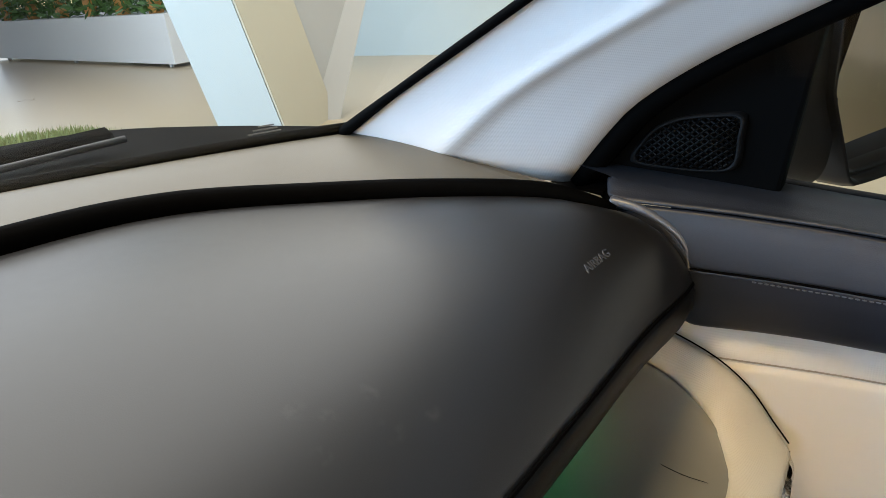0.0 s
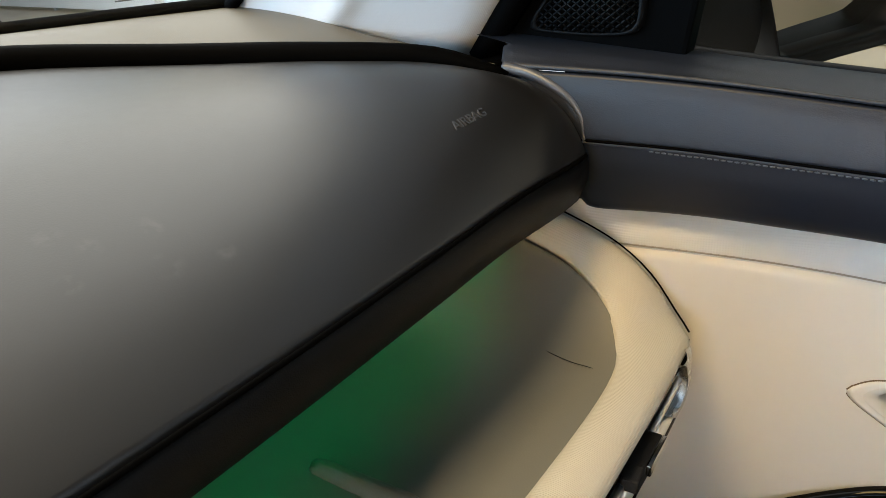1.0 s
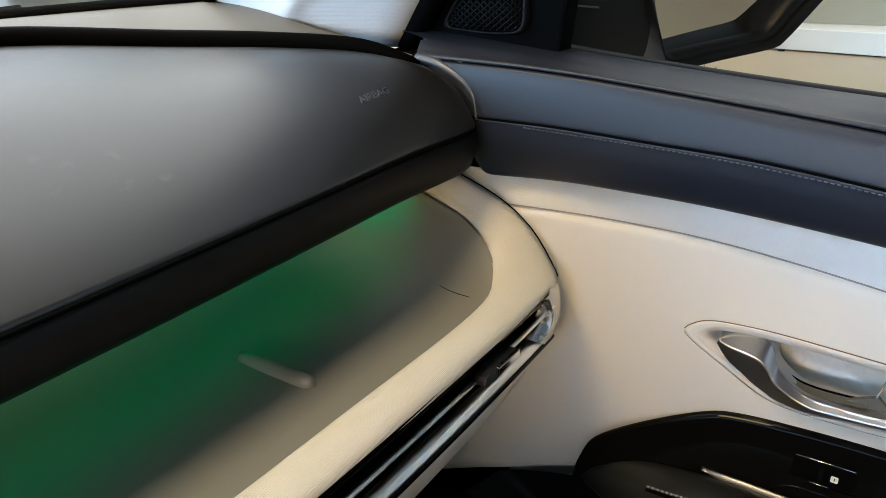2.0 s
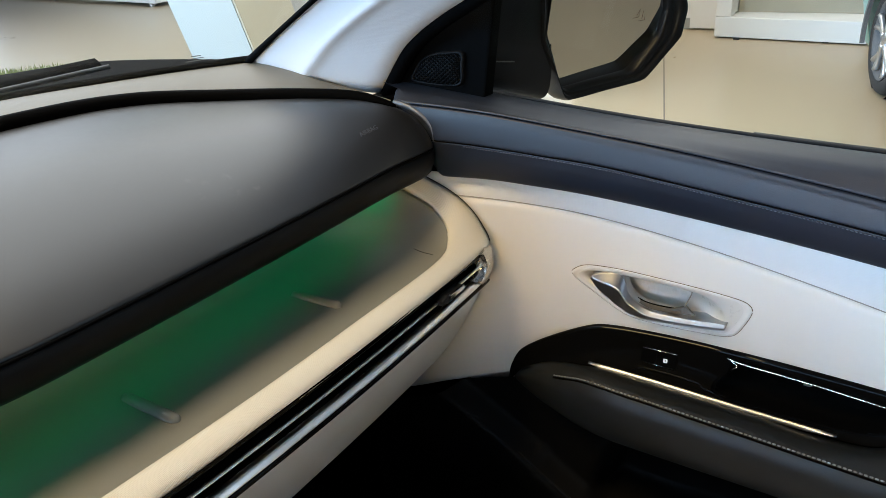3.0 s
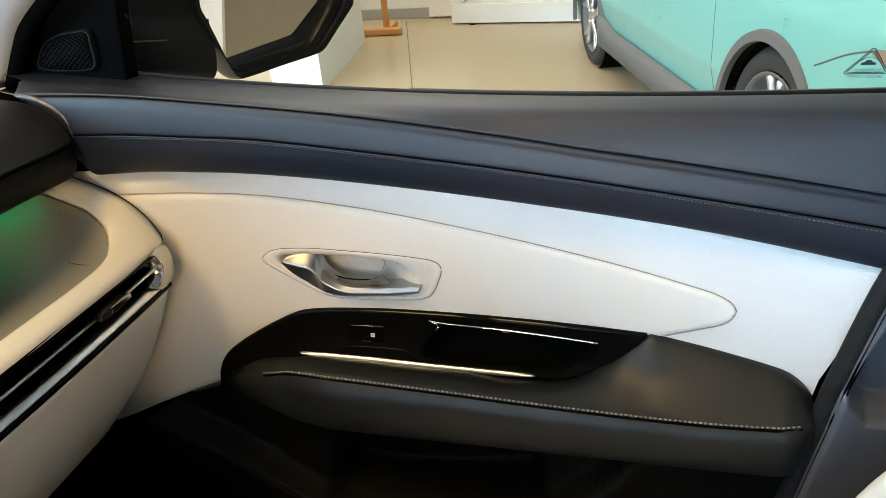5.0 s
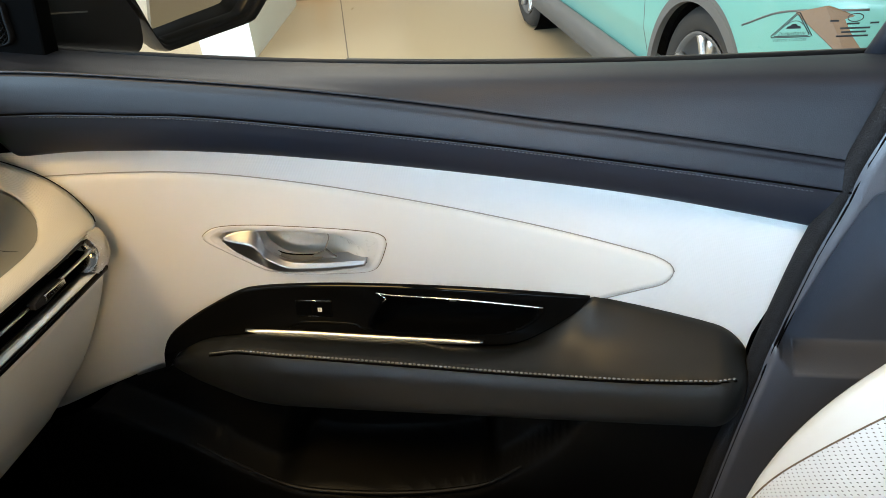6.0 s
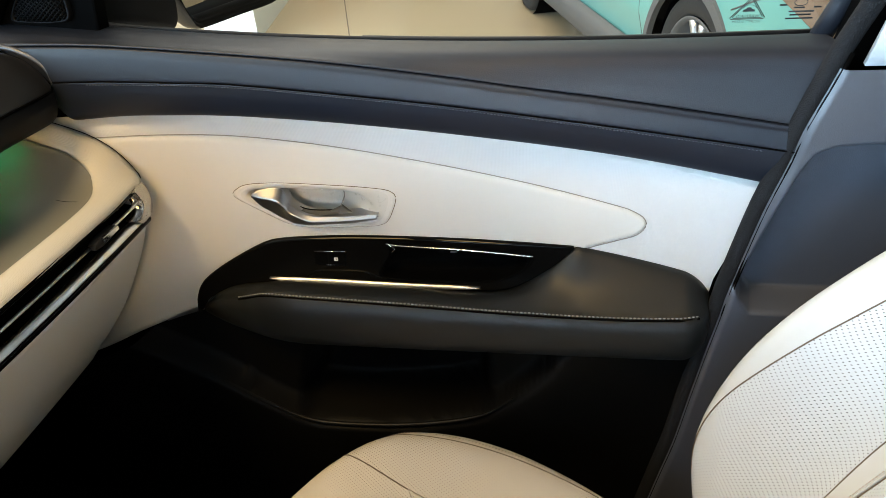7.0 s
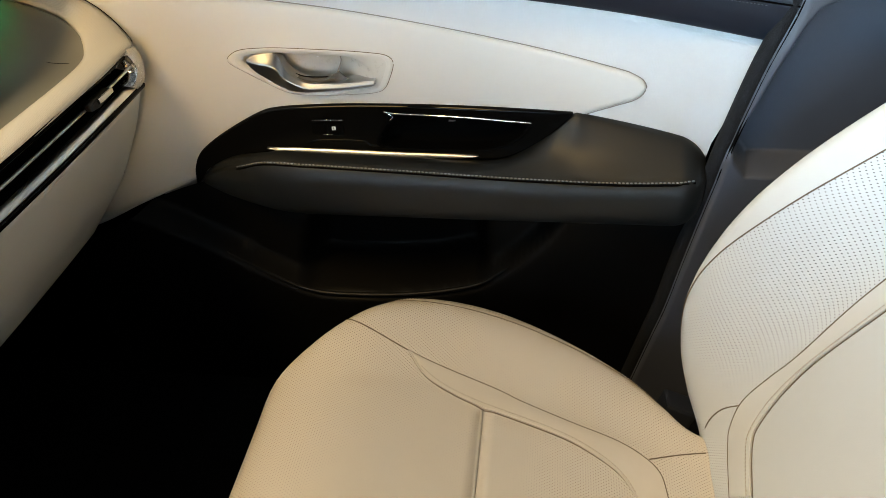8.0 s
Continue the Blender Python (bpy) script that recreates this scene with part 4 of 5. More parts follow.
# slim vent slot
vent = sheet("vent_slot", run_x([(0.421, 0.9635), (0.430, 0.960), (0.452, 0.956), (0.454, 0.934), (0.432, 0.930), (0.428, 0.929)], -0.74, 0.655), DEEP, dash, "black full-width air vent")
sheet("vent_lower_edge", run_x(spline([(0.4245, 0.9198), (0.4220, 0.9185), (0.4212, 0.9155), (0.4245, 0.9105), (0.4350, 0.9050)], 10), -0.74, 0.652), GLOSS, vent, "glossy black vent edge")
sheet("vent_upper_edge", run_x([(0.4195, 0.9640), (0.4190, 0.9605), (0.4205, 0.9570), (0.430, 0.9565)], -0.74, 0.640), GLOSS, vent)
tube("chrome_blade", [(x, 0.4215 + dy(x), 0.9452) for x in np.linspace(-0.74, 0.538, 40)], 0.0022, SATIN, vent, "thin bright metal blade", 8, 0.7)
tube("chrome_blade", [(x, 0.4215 + dy(x), 0.9452) for x in np.linspace(0.578, 0.638, 8)], 0.0022, SATIN, vent, "thin bright metal blade", 8, 0.7)
sheet("chrome_bar", run_x(spline([(0.430, 0.9262), (0.4265, 0.9266), (0.4240, 0.9254), (0.4225, 0.9224), (0.4215, 0.9202), (0.4225, 0.9195), (0.4280, 0.9192)], 18), -0.74, 0.648), SATIN, vent, "satin chrome bar")
ci = spline([(0.622, 0.4190, 0.9640), (0.6285, 0.4180, 0.9618), (0.6329, 0.4178, 0.9535), (0.6365, 0.4178, 0.9455), (0.6350, 0.4180, 0.9375), (0.6285, 0.4190, 0.9318), (0.618, 0.4235, 0.9295)], 32)
co = spline([(0.640, 0.4225, 0.9660), (0.6590, 0.4245, 0.9590), (0.6680, 0.4260, 0.9460), (0.6705, 0.4270, 0.9330), (0.6685, 0.4280, 0.9210), (0.6580, 0.4275, 0.9130), (0.636, 0.4235, 0.9165)], 32)
P = []
for a, b in zip(ci, co):
    P.append([a + (0, 0.012, 0)] + [a + (b - a) * t + np.array([0.001, -0.0042 * math.sin(math.pi * (t * 0.8 + 0.1)), 0]) for t in np.linspace(0, 1, 9)] + [b + (0.001, 0.02, 0)])
sheet("vent_cap", np.array(P), CHROME, vent, "rounded satin chrome end cap")
knob = prism("vent_knob", [(x, 0.4235, z) for x, z in ((0.536, 0.9440), (0.538, 0.9498), (0.548, 0.9518), (0.579, 0.9500), (0.580, 0.9430), (0.551, 0.9412))], (0, -0.0095, 0), BLACK, vent, "black vent slider", 0.0012)
prism("knob_tip", [(x, 0.4142, z) for x, z in ((0.5495, 0.9455), (0.5495, 0.9520), (0.5785, 0.9502), (0.5785, 0.9450))], (0, -0.0028, 0), STEEL, knob, "chrome slider tip", 0.0008)
for x in np.linspace(0.165, 0.195, 6):
    box("vent_fin", (x, 0.4185 + dy(x), 0.9520), (0.0022, 0.010, 0.010), BLACK, vent, "", 0.0006)
# padded rim and storage tray
xs0 = (-0.74, -0.1, 0.1, 0.3, 0.45)
O = spline([(x, 0.4185 + dy(x), 0.9635) for x in xs0] + [(0.57, 0.4185, 0.9638), (0.625, 0.4185, 0.9640), (0.648, 0.4188, 0.9640), (0.6575, 0.4215, 0.9645), (0.6690, 0.433, 0.9700), (0.6720, 0.452, 0.9930), (0.6715, 0.478, 1.0130), (0.6710, 0.520, 1.0300), (0.6700, 0.560, 1.0420)], 170)
I = spline([(x, 0.4465 + dy(x), 0.9745) for x in xs0] + [(0.552, 0.4450, 0.9745), (0.597, 0.4465, 0.9760), (0.6200, 0.4540, 0.9810), (0.6345, 0.4660, 0.9890), (0.6430, 0.4800, 0.9970), (0.6500, 0.5020, 1.0070), (0.6520, 0.5350, 1.0180), (0.652, 0.570, 1.030)], 170)
tg = np.gradient((O + I) / 2, axis=0)
P = []
for o, i, t in zip(O, I, tg):
    nrm = np.cross(t, i - o)
    nrm /= np.linalg.norm(nrm)
    nrm *= 1 if nrm[2] - nrm[1] > 0 else -1
    line = [o - nrm * 0.010 + (i - o) * 0.06]
    for v, b in ((0.0, 0.0), (0.06, 0.0035), (0.22, 0.0062), (0.5, 0.0066), (0.78, 0.0048), (0.94, 0.0018), (1.0, -0.0012)):
        line.append(o + (i - o) * v + nrm * (b - 0.003))
    line.append(i - nrm * 0.010 - (i - o) * 0.02)
    P.append(spline(line, 26))
tube("rim_gap", [o + (0.0015, 0.001, 0.001) for o in O if o[0] > 0.655], 0.0006, DEEP, dash)
rim = sheet("tray_rim", np.array(P), RIMCLOTH, dash, "sand-coloured woven padded rim")
Q = []
for k, i in enumerate(I):
    e = smooth01((i[0] - 0.552) / 0.085) if i[0] > 0.552 else 0.0
    d = dy(i[0])
    flat = np.array([i + (0, 0.001, -0.004), (i[0], 0.458 + d, 0.968), (i[0], 0.52 + d, 0.9665), (i[0], 0.585 + d, 0.966), (i[0], 0.615 + d, 0.975), (i[0], 0.628 + d, 1.0), (i[0], 0.630 + d, 1.06)])
    side_ = np.array([i + (0.0, 0.001, -0.004), i + (0.001, 0.012, -0.004), i + (0.000, 0.045, 0.0), i + (-0.004, 0.08, 0.006), i + (-0.01, 0.10, 0.015), i + (-0.015, 0.115, 0.03), i + (-0.02, 0.12, 0.06)])
    Q.append(spline(flat * (1 - e) + side_ * e, 40))
CREASE = [(0.590, 0.4585, 0.9722), (0.592, 0.475, 0.9712), (0.598, 0.495, 0.9705), (0.606, 0.514, 0.9700)]
tray = sheet("tray", np.array(Q), TRAY, dash, "sand-coloured plastic tray lit green")
for x, y0, y1 in ((0.4595, 0.489, 0.556), (0.258, 0.497, 0.571), (0.06, 0.515, 0.59)):
    tube("tray_rib", spline([(x + 0.001, y1, 0.9645), (x, (y0 + y1) / 2, 0.9670), (x, y0 + 0.004, 0.9675), (x, y0, 0.9655)], 16), [0.0045] + [0.0056] * 13 + [0.005, 0.002], TRAY, tray, "raised tray rib", 10)
tube("tray_crease", spline(CREASE, 20), [0.0001] + [0.00028] * 18 + [0.0001], BLACK, tray)
# charcoal pad
xsp = (-0.74, 0.0, 0.2, 0.38)
F = spline([(x, 0.498 + dy(x), 1.0760) for x in xsp] + [(0.50, 0.4995, 1.0757), (0.58, 0.4960, 1.0755), (0.630, 0.4895, 1.0758), (0.6520, 0.4880, 1.0762), (0.6605, 0.4940, 1.0770)], 130)
K = spline([(-0.74, 0.80, 1.164), (0.0, 0.825, 1.165), (0.2, 0.808, 1.164), (0.38, 0.790, 1.160), (0.480, 0.770, 1.152), (0.560, 0.708, 1.141), (0.612, 0.638, 1.135), (0.646, 0.577, 1.128), (0.6640, 0.535, 1.112)], 130)
KS = K.copy()
K = K + np.array([0.0, 0.001, -0.0010])
hh = np.interp(F[:, 0], [-0.74, 0.35, 0.58, 0.645, 0.6605], [0.080, 0.080, 0.062, 0.045, 0.020])


def pad_at(i, v):
    return F[i] + (K[i] - F[i]) * v + np.array([0.35 * smooth01((F[i][0] - 0.60) / 0.06), 0, 1.0]) * hh[i] * ((1 - (1 - v) ** 3) - v)


vs = np.r_[np.linspace(0, 0.2, 14), np.linspace(0.22, 1, 30)]
P = [[F[i] + (0, 0.010, 0.0)] + [F[i] + (0, 0.001, 0.0005)] + [pad_at(i, v) for v in vs[1:]] + [K[i] + (0.003, 0.002, -0.010)] for i in range(130)]
pad = sheet("pad", np.array(P), PAD, dash, "charcoal soft-touch pad")
lipv = [(0.012, -0.0010), (0.0005, -0.0012), (-0.0010, -0.004), (-0.0005, -0.016), (0.005, -0.029), (0.012, -0.0355), (0.022, -0.0370), (0.12, -0.020)]
P = []
for i in range(130):
    d = np.array([-max(0, F[i][0] - 0.63) * 12, 1.0, 0])
    d /= np.linalg.norm(d)
    P.append([F[i] + d * a + (0, 0, b) for a, b in lipv])
sheet("pad_lip", np.array(P), LIP, pad, "charcoal lip under the pad, darkened for shade")
tube("lip_groove", [F[i] + (0, 0.0008, -0.0004) for i in range(130)], 0.0013, DEEP, pad)
i0 = int(np.argmin(abs(F[:, 0] - 0.582)))
du, dv = Vector(pad_at(i0 + 2, 0.22) - pad_at(i0 - 2, 0.22)), Vector(pad_at(i0, 0.28) - pad_at(i0, 0.16))
tn = du.cross(dv).normalized()
ta = Vector((1.0, -0.10, 0.0))
ta = (ta - tn * ta.dot(tn)).normalized()
tb = tn.cross(ta)
mt = Matrix((ta, tb, tn)).transposed().to_4x4()
ap = Vector(min((pad_at(i, v) for i in range(130) for v in np.linspace(0.1, 0.5, 41)), key=lambda q: (q[0] - 0.588) ** 2 + (q[1] - 0.5305) ** 2))
# slate colour lightens the raised letters for the highlights on their edges
lettering("airbag_lettering", "AIRBAG", 0.0078, Matrix.Translation(ap + tn * 0.0003) @ mt, PILLARPL, pad, "embossed lettering, lightened for its edge highlights", 0.0004)
tube("pad_strip", [k + (0.003, 0.013, 0.002) for k in KS], np.interp(np.arange(130), [0, 104, 129], [0.0098, 0.0098, 0.0068]), DEEP, dash, "black rounded strip behind the pad", 12)
# bead added for the bluish highlight on the trim's rounded end
tube("end_highlight", spline([(0.6690, 0.5505, 1.1212), (0.6685, 0.5348, 1.1190), (0.6680, 0.5234, 1.1152), (0.6675, 0.5121, 1.1097), (0.6670, 0.5027, 1.1027), (0.6665, 0.4969, 1.0933), (0.6650, 0.4947, 1.0793)], 40), np.linspace(0.0040, 0.0022, 40), PILLARPL, dash, "added slate bead standing in for the highlight at the pad's end", 10)
SW = along([(0.0, 1.05), (0.2, 1.01), (0.38, 0.958), (0.45, 0.930), (0.55, 0.869), (0.62, 0.818), (0.665, 0.779), (0.70, 0.745)])
P = []
for k in KS:
    x1 = min(0.668, k[0] + 0.02)
    a, b = k + (0.004, 0.014, -0.002), np.array([x1, SW(abs(x1)), 1.1595])
    P.append([a + (b - a) * t + np.array([0, 0, 0.006 * math.sin(math.pi * t)]) for t in np.linspace(0, 1, 16)])
P.append([(0.675, y, 1.122 + 0.1715 * (y - 0.56)) for y in np.linspace(0.56, 0.79, 16)])
sheet("top_panel", np.array(P), TOP, dash, "sand-coloured top panel below the windscreen")
sheet("dash_core", run_x([(0.60, 1.058), (0.66, 1.08), (0.75, 1.10), (0.80, 1.0), (0.75, 0.7), (0.66, 0.60)], -0.74, 0.655, 6), DEEP, dash, "black inner body")

# ---- display ----
disp = thing("display", (-0.05, 0.43, 0.93), "black free-standing touch display on the dashboard", "display")
prism("display_body", [(x, 0.437, z) for x, z in ring([(0.099, 1.02), (0.097, 1.095), (0.088, 1.108), (-0.05, 1.111), (-0.22, 1.111), (-0.23, 1.02), (-0.22, 0.935), (-0.05, 0.930), (0.088, 0.934), (0.098, 0.95)], 40)], (0, 0.016, 0), BLACK, disp, "black display casing", 0.004)
box("screen", (-0.065, 0.4362, 1.02), (0.295, 0.002, 0.150), SCREEN, disp, "dark lit screen", 0.0005)
box("screen_tile", (0.035, 0.4348, 0.985), (0.075, 0.0012, 0.050), SCREENB, disp, "blue map tile", 0.0)

# ---- windscreen, pillar and cowl ----
EL = spline([(0.664, 0.782, 1.158), (0.647, 0.705, 1.1985), (0.621, 0.580, 1.2615), (0.575, 0.38, 1.362), (0.53, 0.15, 1.475)], 50)
ER = spline([(0.700, 0.590, 1.120), (0.694, 0.558, 1.160), (0.688, 0.532, 1.186), (0.680, 0.485, 1.216), (0.668, 0.415, 1.2505), (0.640, 0.22, 1.345), (0.60, -0.02, 1.46)], 50)
P = []
for a, b in zip(EL, ER):
    d = b - a
    line = []
    for t, h in ((0.0, 0.006), (0.03, 0.0), (0.15, -0.004), (0.34, -0.012), (0.44, -0.017), (0.52, -0.013), (0.70, -0.010), (0.88, -0.006), (0.97, 0.002), (1.0, 0.014)):
        line.append(a + d * t + np.array([h, h * 0.4, 0]))
    P.append(spline(line, 40))
FOOT = [(0.686, 0.562, 1.02), (0.686, 0.62, 1.02), (0.686, 0.62, 1.114), (0.686, 0.562, 1.122)]
apil = thing("windscreen_pillar", (0.68, 0.66, 1.12), "pale cloth-covered windscreen pillar trim", "pillar trim")
sheet("pillar_cover", np.array(P), PILLAR, apil)
tube("pillar_seal", EL + np.array([-0.001, 0.002, 0.0]), np.interp(np.arange(50), [0, 6, 49], [0.0055, 0.0035, 0.003]), DEEP, apil, "black rubber seal")
prism("pillar_foot", FOOT, (0.06, 0, 0), DEEP, apil, "black closing piece at the pillar foot", 0.003)
tube("pillar_edge", ER + np.array([0.010, 0.0, 0.0]), 0.010, DEEP, apil, "black door seal", 10)

xr = np.linspace(-0.664, 0.664, 40)
P = []
for v in np.linspace(0, 1, 16):
    e = EL[int(round(v * 49))]
    line = []
    for x in xr / 0.664:
        y0 = SW(abs(x) * 0.664) - SW(0.664)
        line.append((x * e[0], e[1] + y0 * (1 - v) + 0.10 * v * (1 - x * x), e[2] + 0.012 * v * (1 - x * x)))
    P.append(line)
ws = sheet("window_windscreen", np.array(P)[:, ::-1], SCREENPANE)
tagged(ws, "clear raked windscreen glass", "window", kind="structure")
ws.visible_shadow = False
tube("windscreen_band", [(x, SW(abs(x)) + 0.004, 1.1605) for x in np.linspace(-0.6, 0.668, 60)], 0.0065, DEEP, None, "", 10)
tagged(bpy.data.objects["windscreen_band"], "black band along the windscreen foot", "trim", kind="structure")
tri = spline([(-0.9, 1.36), (0.2, 1.43), (0.5, 1.385), (0.643, 1.335), (0.745, 1.256), (0.80, 1.095), (0.828, 0.932), (0.84, 0.80)], 50)
wl = spline([(-0.9, 0.95), (0.0, 1.05), (0.2, 1.01), (0.38, 0.958), (0.55, 0.869), (0.62, 0.818), (0.665, 0.779), (0.71, 0.72)], 50)
P = [[(a[0] + (b[0] - a[0]) * t, a[1] + (b[1] - a[1]) * t + 0.006, 1.152 - 0.034 * t - 0.012 * math.sin(math.pi * t)) for t in np.linspace(0, 1, 12)] for a, b in zip(wl, tri)]
cowl = sheet("cowl_cover", np.array(P), DEEP, None, base=(0.4, 1.1, 1.11))
tagged(cowl, "black plastic cowl cover below the windscreen", "cowl cover")
wiper = thing("windscreen_wiper", (0.55, 1.16, 1.125), "black windscreen wiper lying on the cowl", "wiper")
P = []
for t in np.linspace(0, 1, 20):
    x, y = 0.15 + 0.515 * t, 1.215 - 0.085 * t
    w = 0.020 * (1 - 0.35 * t)
    P.append([(x, y - w, 1.130), (x, y - w * 0.6, 1.140), (x, y + w * 0.2, 1.146), (x, y + w, 1.134), (x, y + w, 1.128)])
sheet("wiper_arm", np.array(P), DEEP, wiper, "", 0.003)
tube("wiper_blade", [(0.15 + 0.52 * t, 1.19 - 0.082 * t, 1.134) for t in np.linspace(0, 1, 12)], 0.004, SILL, wiper, "grey rubber blade edge")
hood = sheet("bonnet", np.array([[(x, a + (b - a) * t, 1.112 - 0.20 * t ** 1.4 - 0.05 * (abs(x) / 0.8) ** 4) for t in np.linspace(0, 1, 10)] for x in np.linspace(-0.85, 0.85, 20) for a, b in [(1.44 - 0.2 * (abs(x) / 0.85) ** 3, 2.2)]]), PAINT, None, base=(0, 1.8, 1.0), solid=0.004)
tagged(hood, "white painted bonnet sloping away from the windscreen", "bonnet")
for k in range(3):
    box("printed_bar", (0.600 - 0.004 * k, 0.806 - 0.006 * k, 1.1735 + 0.004 * k), (0.026 - 0.007 * k, 0.0006, 0.0010), CLAD, ws, "", 0.0, (0, 0, -34))

# ---- middle pillar ----
bp = thing("middle_pillar", (0.68, -0.45, 0.38), "dark plastic middle pillar trim with a stepped recess", "pillar trim")
PY = along([(0.36, -0.185), (0.517, -0.2136), (0.584, -0.2262), (0.66, -0.236), (0.73, -0.2456), (0.80, -0.2560), (0.83, -0.260), (0.93, -0.279), (0.989, -0.2944), (1.026, -0.302), (1.0734, -0.3172), (1.122, -0.331)])
NOOK = [(-0.262, 0.8515), (-0.2604, 0.8386), (-0.2658, 0.8244), (-0.2798, 0.8073), (-0.34, 0.8065), (-0.62, 0.808), (-0.62, 1.013), (-0.357, 1.0108), (-0.3277, 1.0079), (-0.3103, 1.0), (-0.3019, 0.9844), (-0.284, 0.932), (-0.2657, 0.8667)]
NP, NQ = np.array(NOOK), np.roll(np.array(NOOK), -1, 0)


def nook(y, z):
    """How deep a point lies inside the stepped recess."""
    p, d = np.array([y, z]), NQ - NP
    t = np.clip(((p - NP) * d).sum(1) / (d * d).sum(1), 0, 1)
    r = np.linalg.norm(NP + d * t[:, None] - p, axis=1).min()
    return r if inside(NOOK, y, z) else -r


P = []
for z in np.r_[np.linspace(0.36, 0.79, 40), np.linspace(0.795, 1.03, 110), np.linspace(1.034, 1.086, 14)]:
    line = []
    for w in np.r_[-0.010, -0.004, np.linspace(0, 0.12, 60), np.linspace(0.125, 0.30, 30)]:
        y = PY(z) - w
        x = 0.645 + 0.040 * smooth01((nook(y, z) + 0.004) / 0.016) + 0.012 * max(0.0, -w / 0.010) ** 2 + 0.05 * smooth01((w - 0.16) / 0.14)
        line.append((x, y, z))
    P.append(line)
sheet("lower_cover", np.array(P), PILLARPL, bp, "dark grained lower pillar cover")
tube("door_seal", [(0.660 - 0.22 * max(0, z - 1.10), PY(min(z, 1.12)) + 0.0105 - 0.30 * max(0, z - 1.12), z) for z in np.linspace(0.40, 1.50, 60)], 0.0095, RUBBER, bp, "grey flocked door seal", 12)
tube("seal_groove", [(0.6500, PY(z) + 0.0035, z) for z in np.linspace(0.40, 1.10, 40)], 0.0022, DEEP, bp)
P = [[(0.652 - (z - 1.09) * 0.20, rear(1.09) - 0.012 - (z - 1.09) * 0.15 - w, z) for w in np.linspace(0, 0.22, 10)] for z in np.linspace(1.089, 1.55, 12)]
prism("pillar_core", [(0.700, -0.16, 0.33), (0.700, -0.46, 0.33), (0.70, -0.46, 1.039), (0.70, -0.27, 1.039)], (0.03, 0, 0), DEEP, bp, "black inner pillar")
prism("pillar_core", [(0.700, -0.322, 1.04), (0.700, -0.46, 1.04), (0.62, -0.52, 1.50), (0.62, -0.392, 1.50)], (0.03, 0, 0.01), DEEP, bp, "black inner pillar")
sheet("upper_cover", np.array(P), PILLAR, bp, "pale upper pillar cover", 0.006)

# ---- front seat ----
seat = thing("front_seat", (0.35, -0.05, 0.36), "cream perforated leather front passenger seat", "car seat")
xc = 0.35
WR = along([(-0.34, 0.095), (-0.24, 0.122), (-0.20, 0.158), (-0.16, 0.192), (-0.085, 0.230), (0.0, 0.256), (0.08, 0.262), (0.15, 0.248), (0.20, 0.211), (0.24, 0.160), (0.262, 0.122), (0.278, 0.082), (0.296, 0.04)])
ZT = along([(-0.34, 0.560), (-0.24, 0.570), (-0.10, 0.590), (0.0, 0.605), (0.10, 0.622), (0.18, 0.632), (0.25, 0.628), (0.29, 0.60)])
BH = along([(-0.34, 0.0), (-0.22, 0.006), (-0.10, 0.024), (0.0, 0.034), (0.10, 0.032), (0.18, 0.018), (0.25, 0.004), (0.29, 0.0)])


def seat_top(x, y):
    """The cushion's upper surface."""
    w = max(WR(y), 0.02)
    u = abs(x - xc) / w
    z = ZT(y) + BH(y) * smooth01((u - 0.45) / 0.38)
    z -= 0.055 * max(0.0, (u - 0.82) / 0.18) ** 2.2
    z -= 0.010 * math.exp(-(((y - 0.009) / 0.006) ** 2)) * smooth01((0.40 - u) / 0.05)
    return z


P = []
ys = np.r_[np.linspace(-0.34, 0.245, 120), 0.245 + 0.052 * np.sin(np.linspace(0, math.pi / 2, 16))[1:]]
for y in ys:
    w = max(WR(min(y, 0.296)), 0.02)
    drop = 0.09 * (max(0, y - 0.250) / 0.047) ** 3
    line = [(xc - w * 1.0, y, 0.44), (xc - w * 1.03, y, 0.52)]
    for u in np.linspace(-1, 1, 110):
        line.append((xc + u * w, y, seat_top(xc + u * w, y) - drop))
    line += [(xc + w * 1.03, y, 0.52), (xc + w * 1.0, y, 0.44)]
    P.append(line)
P.append([(x, y + 0.002, min(z, 0.45)) for x, y, z in P[-1]])
cushion = sheet("cushion", np.array(P), SEAT, seat, "cream perforated leather cushion")


def on_seat(pts, lift=0.0):
    return np.array([(x, y, seat_top(x, y) + lift) for x, y in pts])


SA = spline([(0.546, 0.202), (0.506, 0.105), (0.479, 0.002), (0.466, -0.035), (0.447, -0.095), (0.433, -0.143), (0.418, -0.172), (0.398, -0.191), (0.365, -0.197)], 80)
SB = spline([(0.506, 0.105), (0.480, 0.082), (0.461, 0.046), (0.449, 0.010), (0.438, -0.037), (0.424, -0.087), (0.408, -0.120), (0.387, -0.148), (0.350, -0.170)], 70)
tube("seat_seam", on_seat(SA, 0.0002), 0.0008, SEATSEAM, cushion)
tube("seat_seam", on_seat(SB, 0.0014), 0.0013, WARMLEATHER, cushion)
tube("seat_seam", on_seat(spline([p + (-0.0019, -0.0008) for p in SB[::4]], 60), 0.0001), 0.0006, SEATSEAM, cushion)
tube("seat_seam", on_seat([(x, 0.010) for x in np.linspace(0.448, 0.20, 30)], 0.0006), 0.0009, SEAM, cushion)
tube("seat_seam", on_seat(spline([(0.414, -0.180), (0.424, -0.210), (0.432, -0.245)], 14), 0.0004), 0.0007, SEATSEAM, cushion)
sa2 = spline(SA[np.argmin(abs(SA[:, 1] - 0.105)) :], 70)
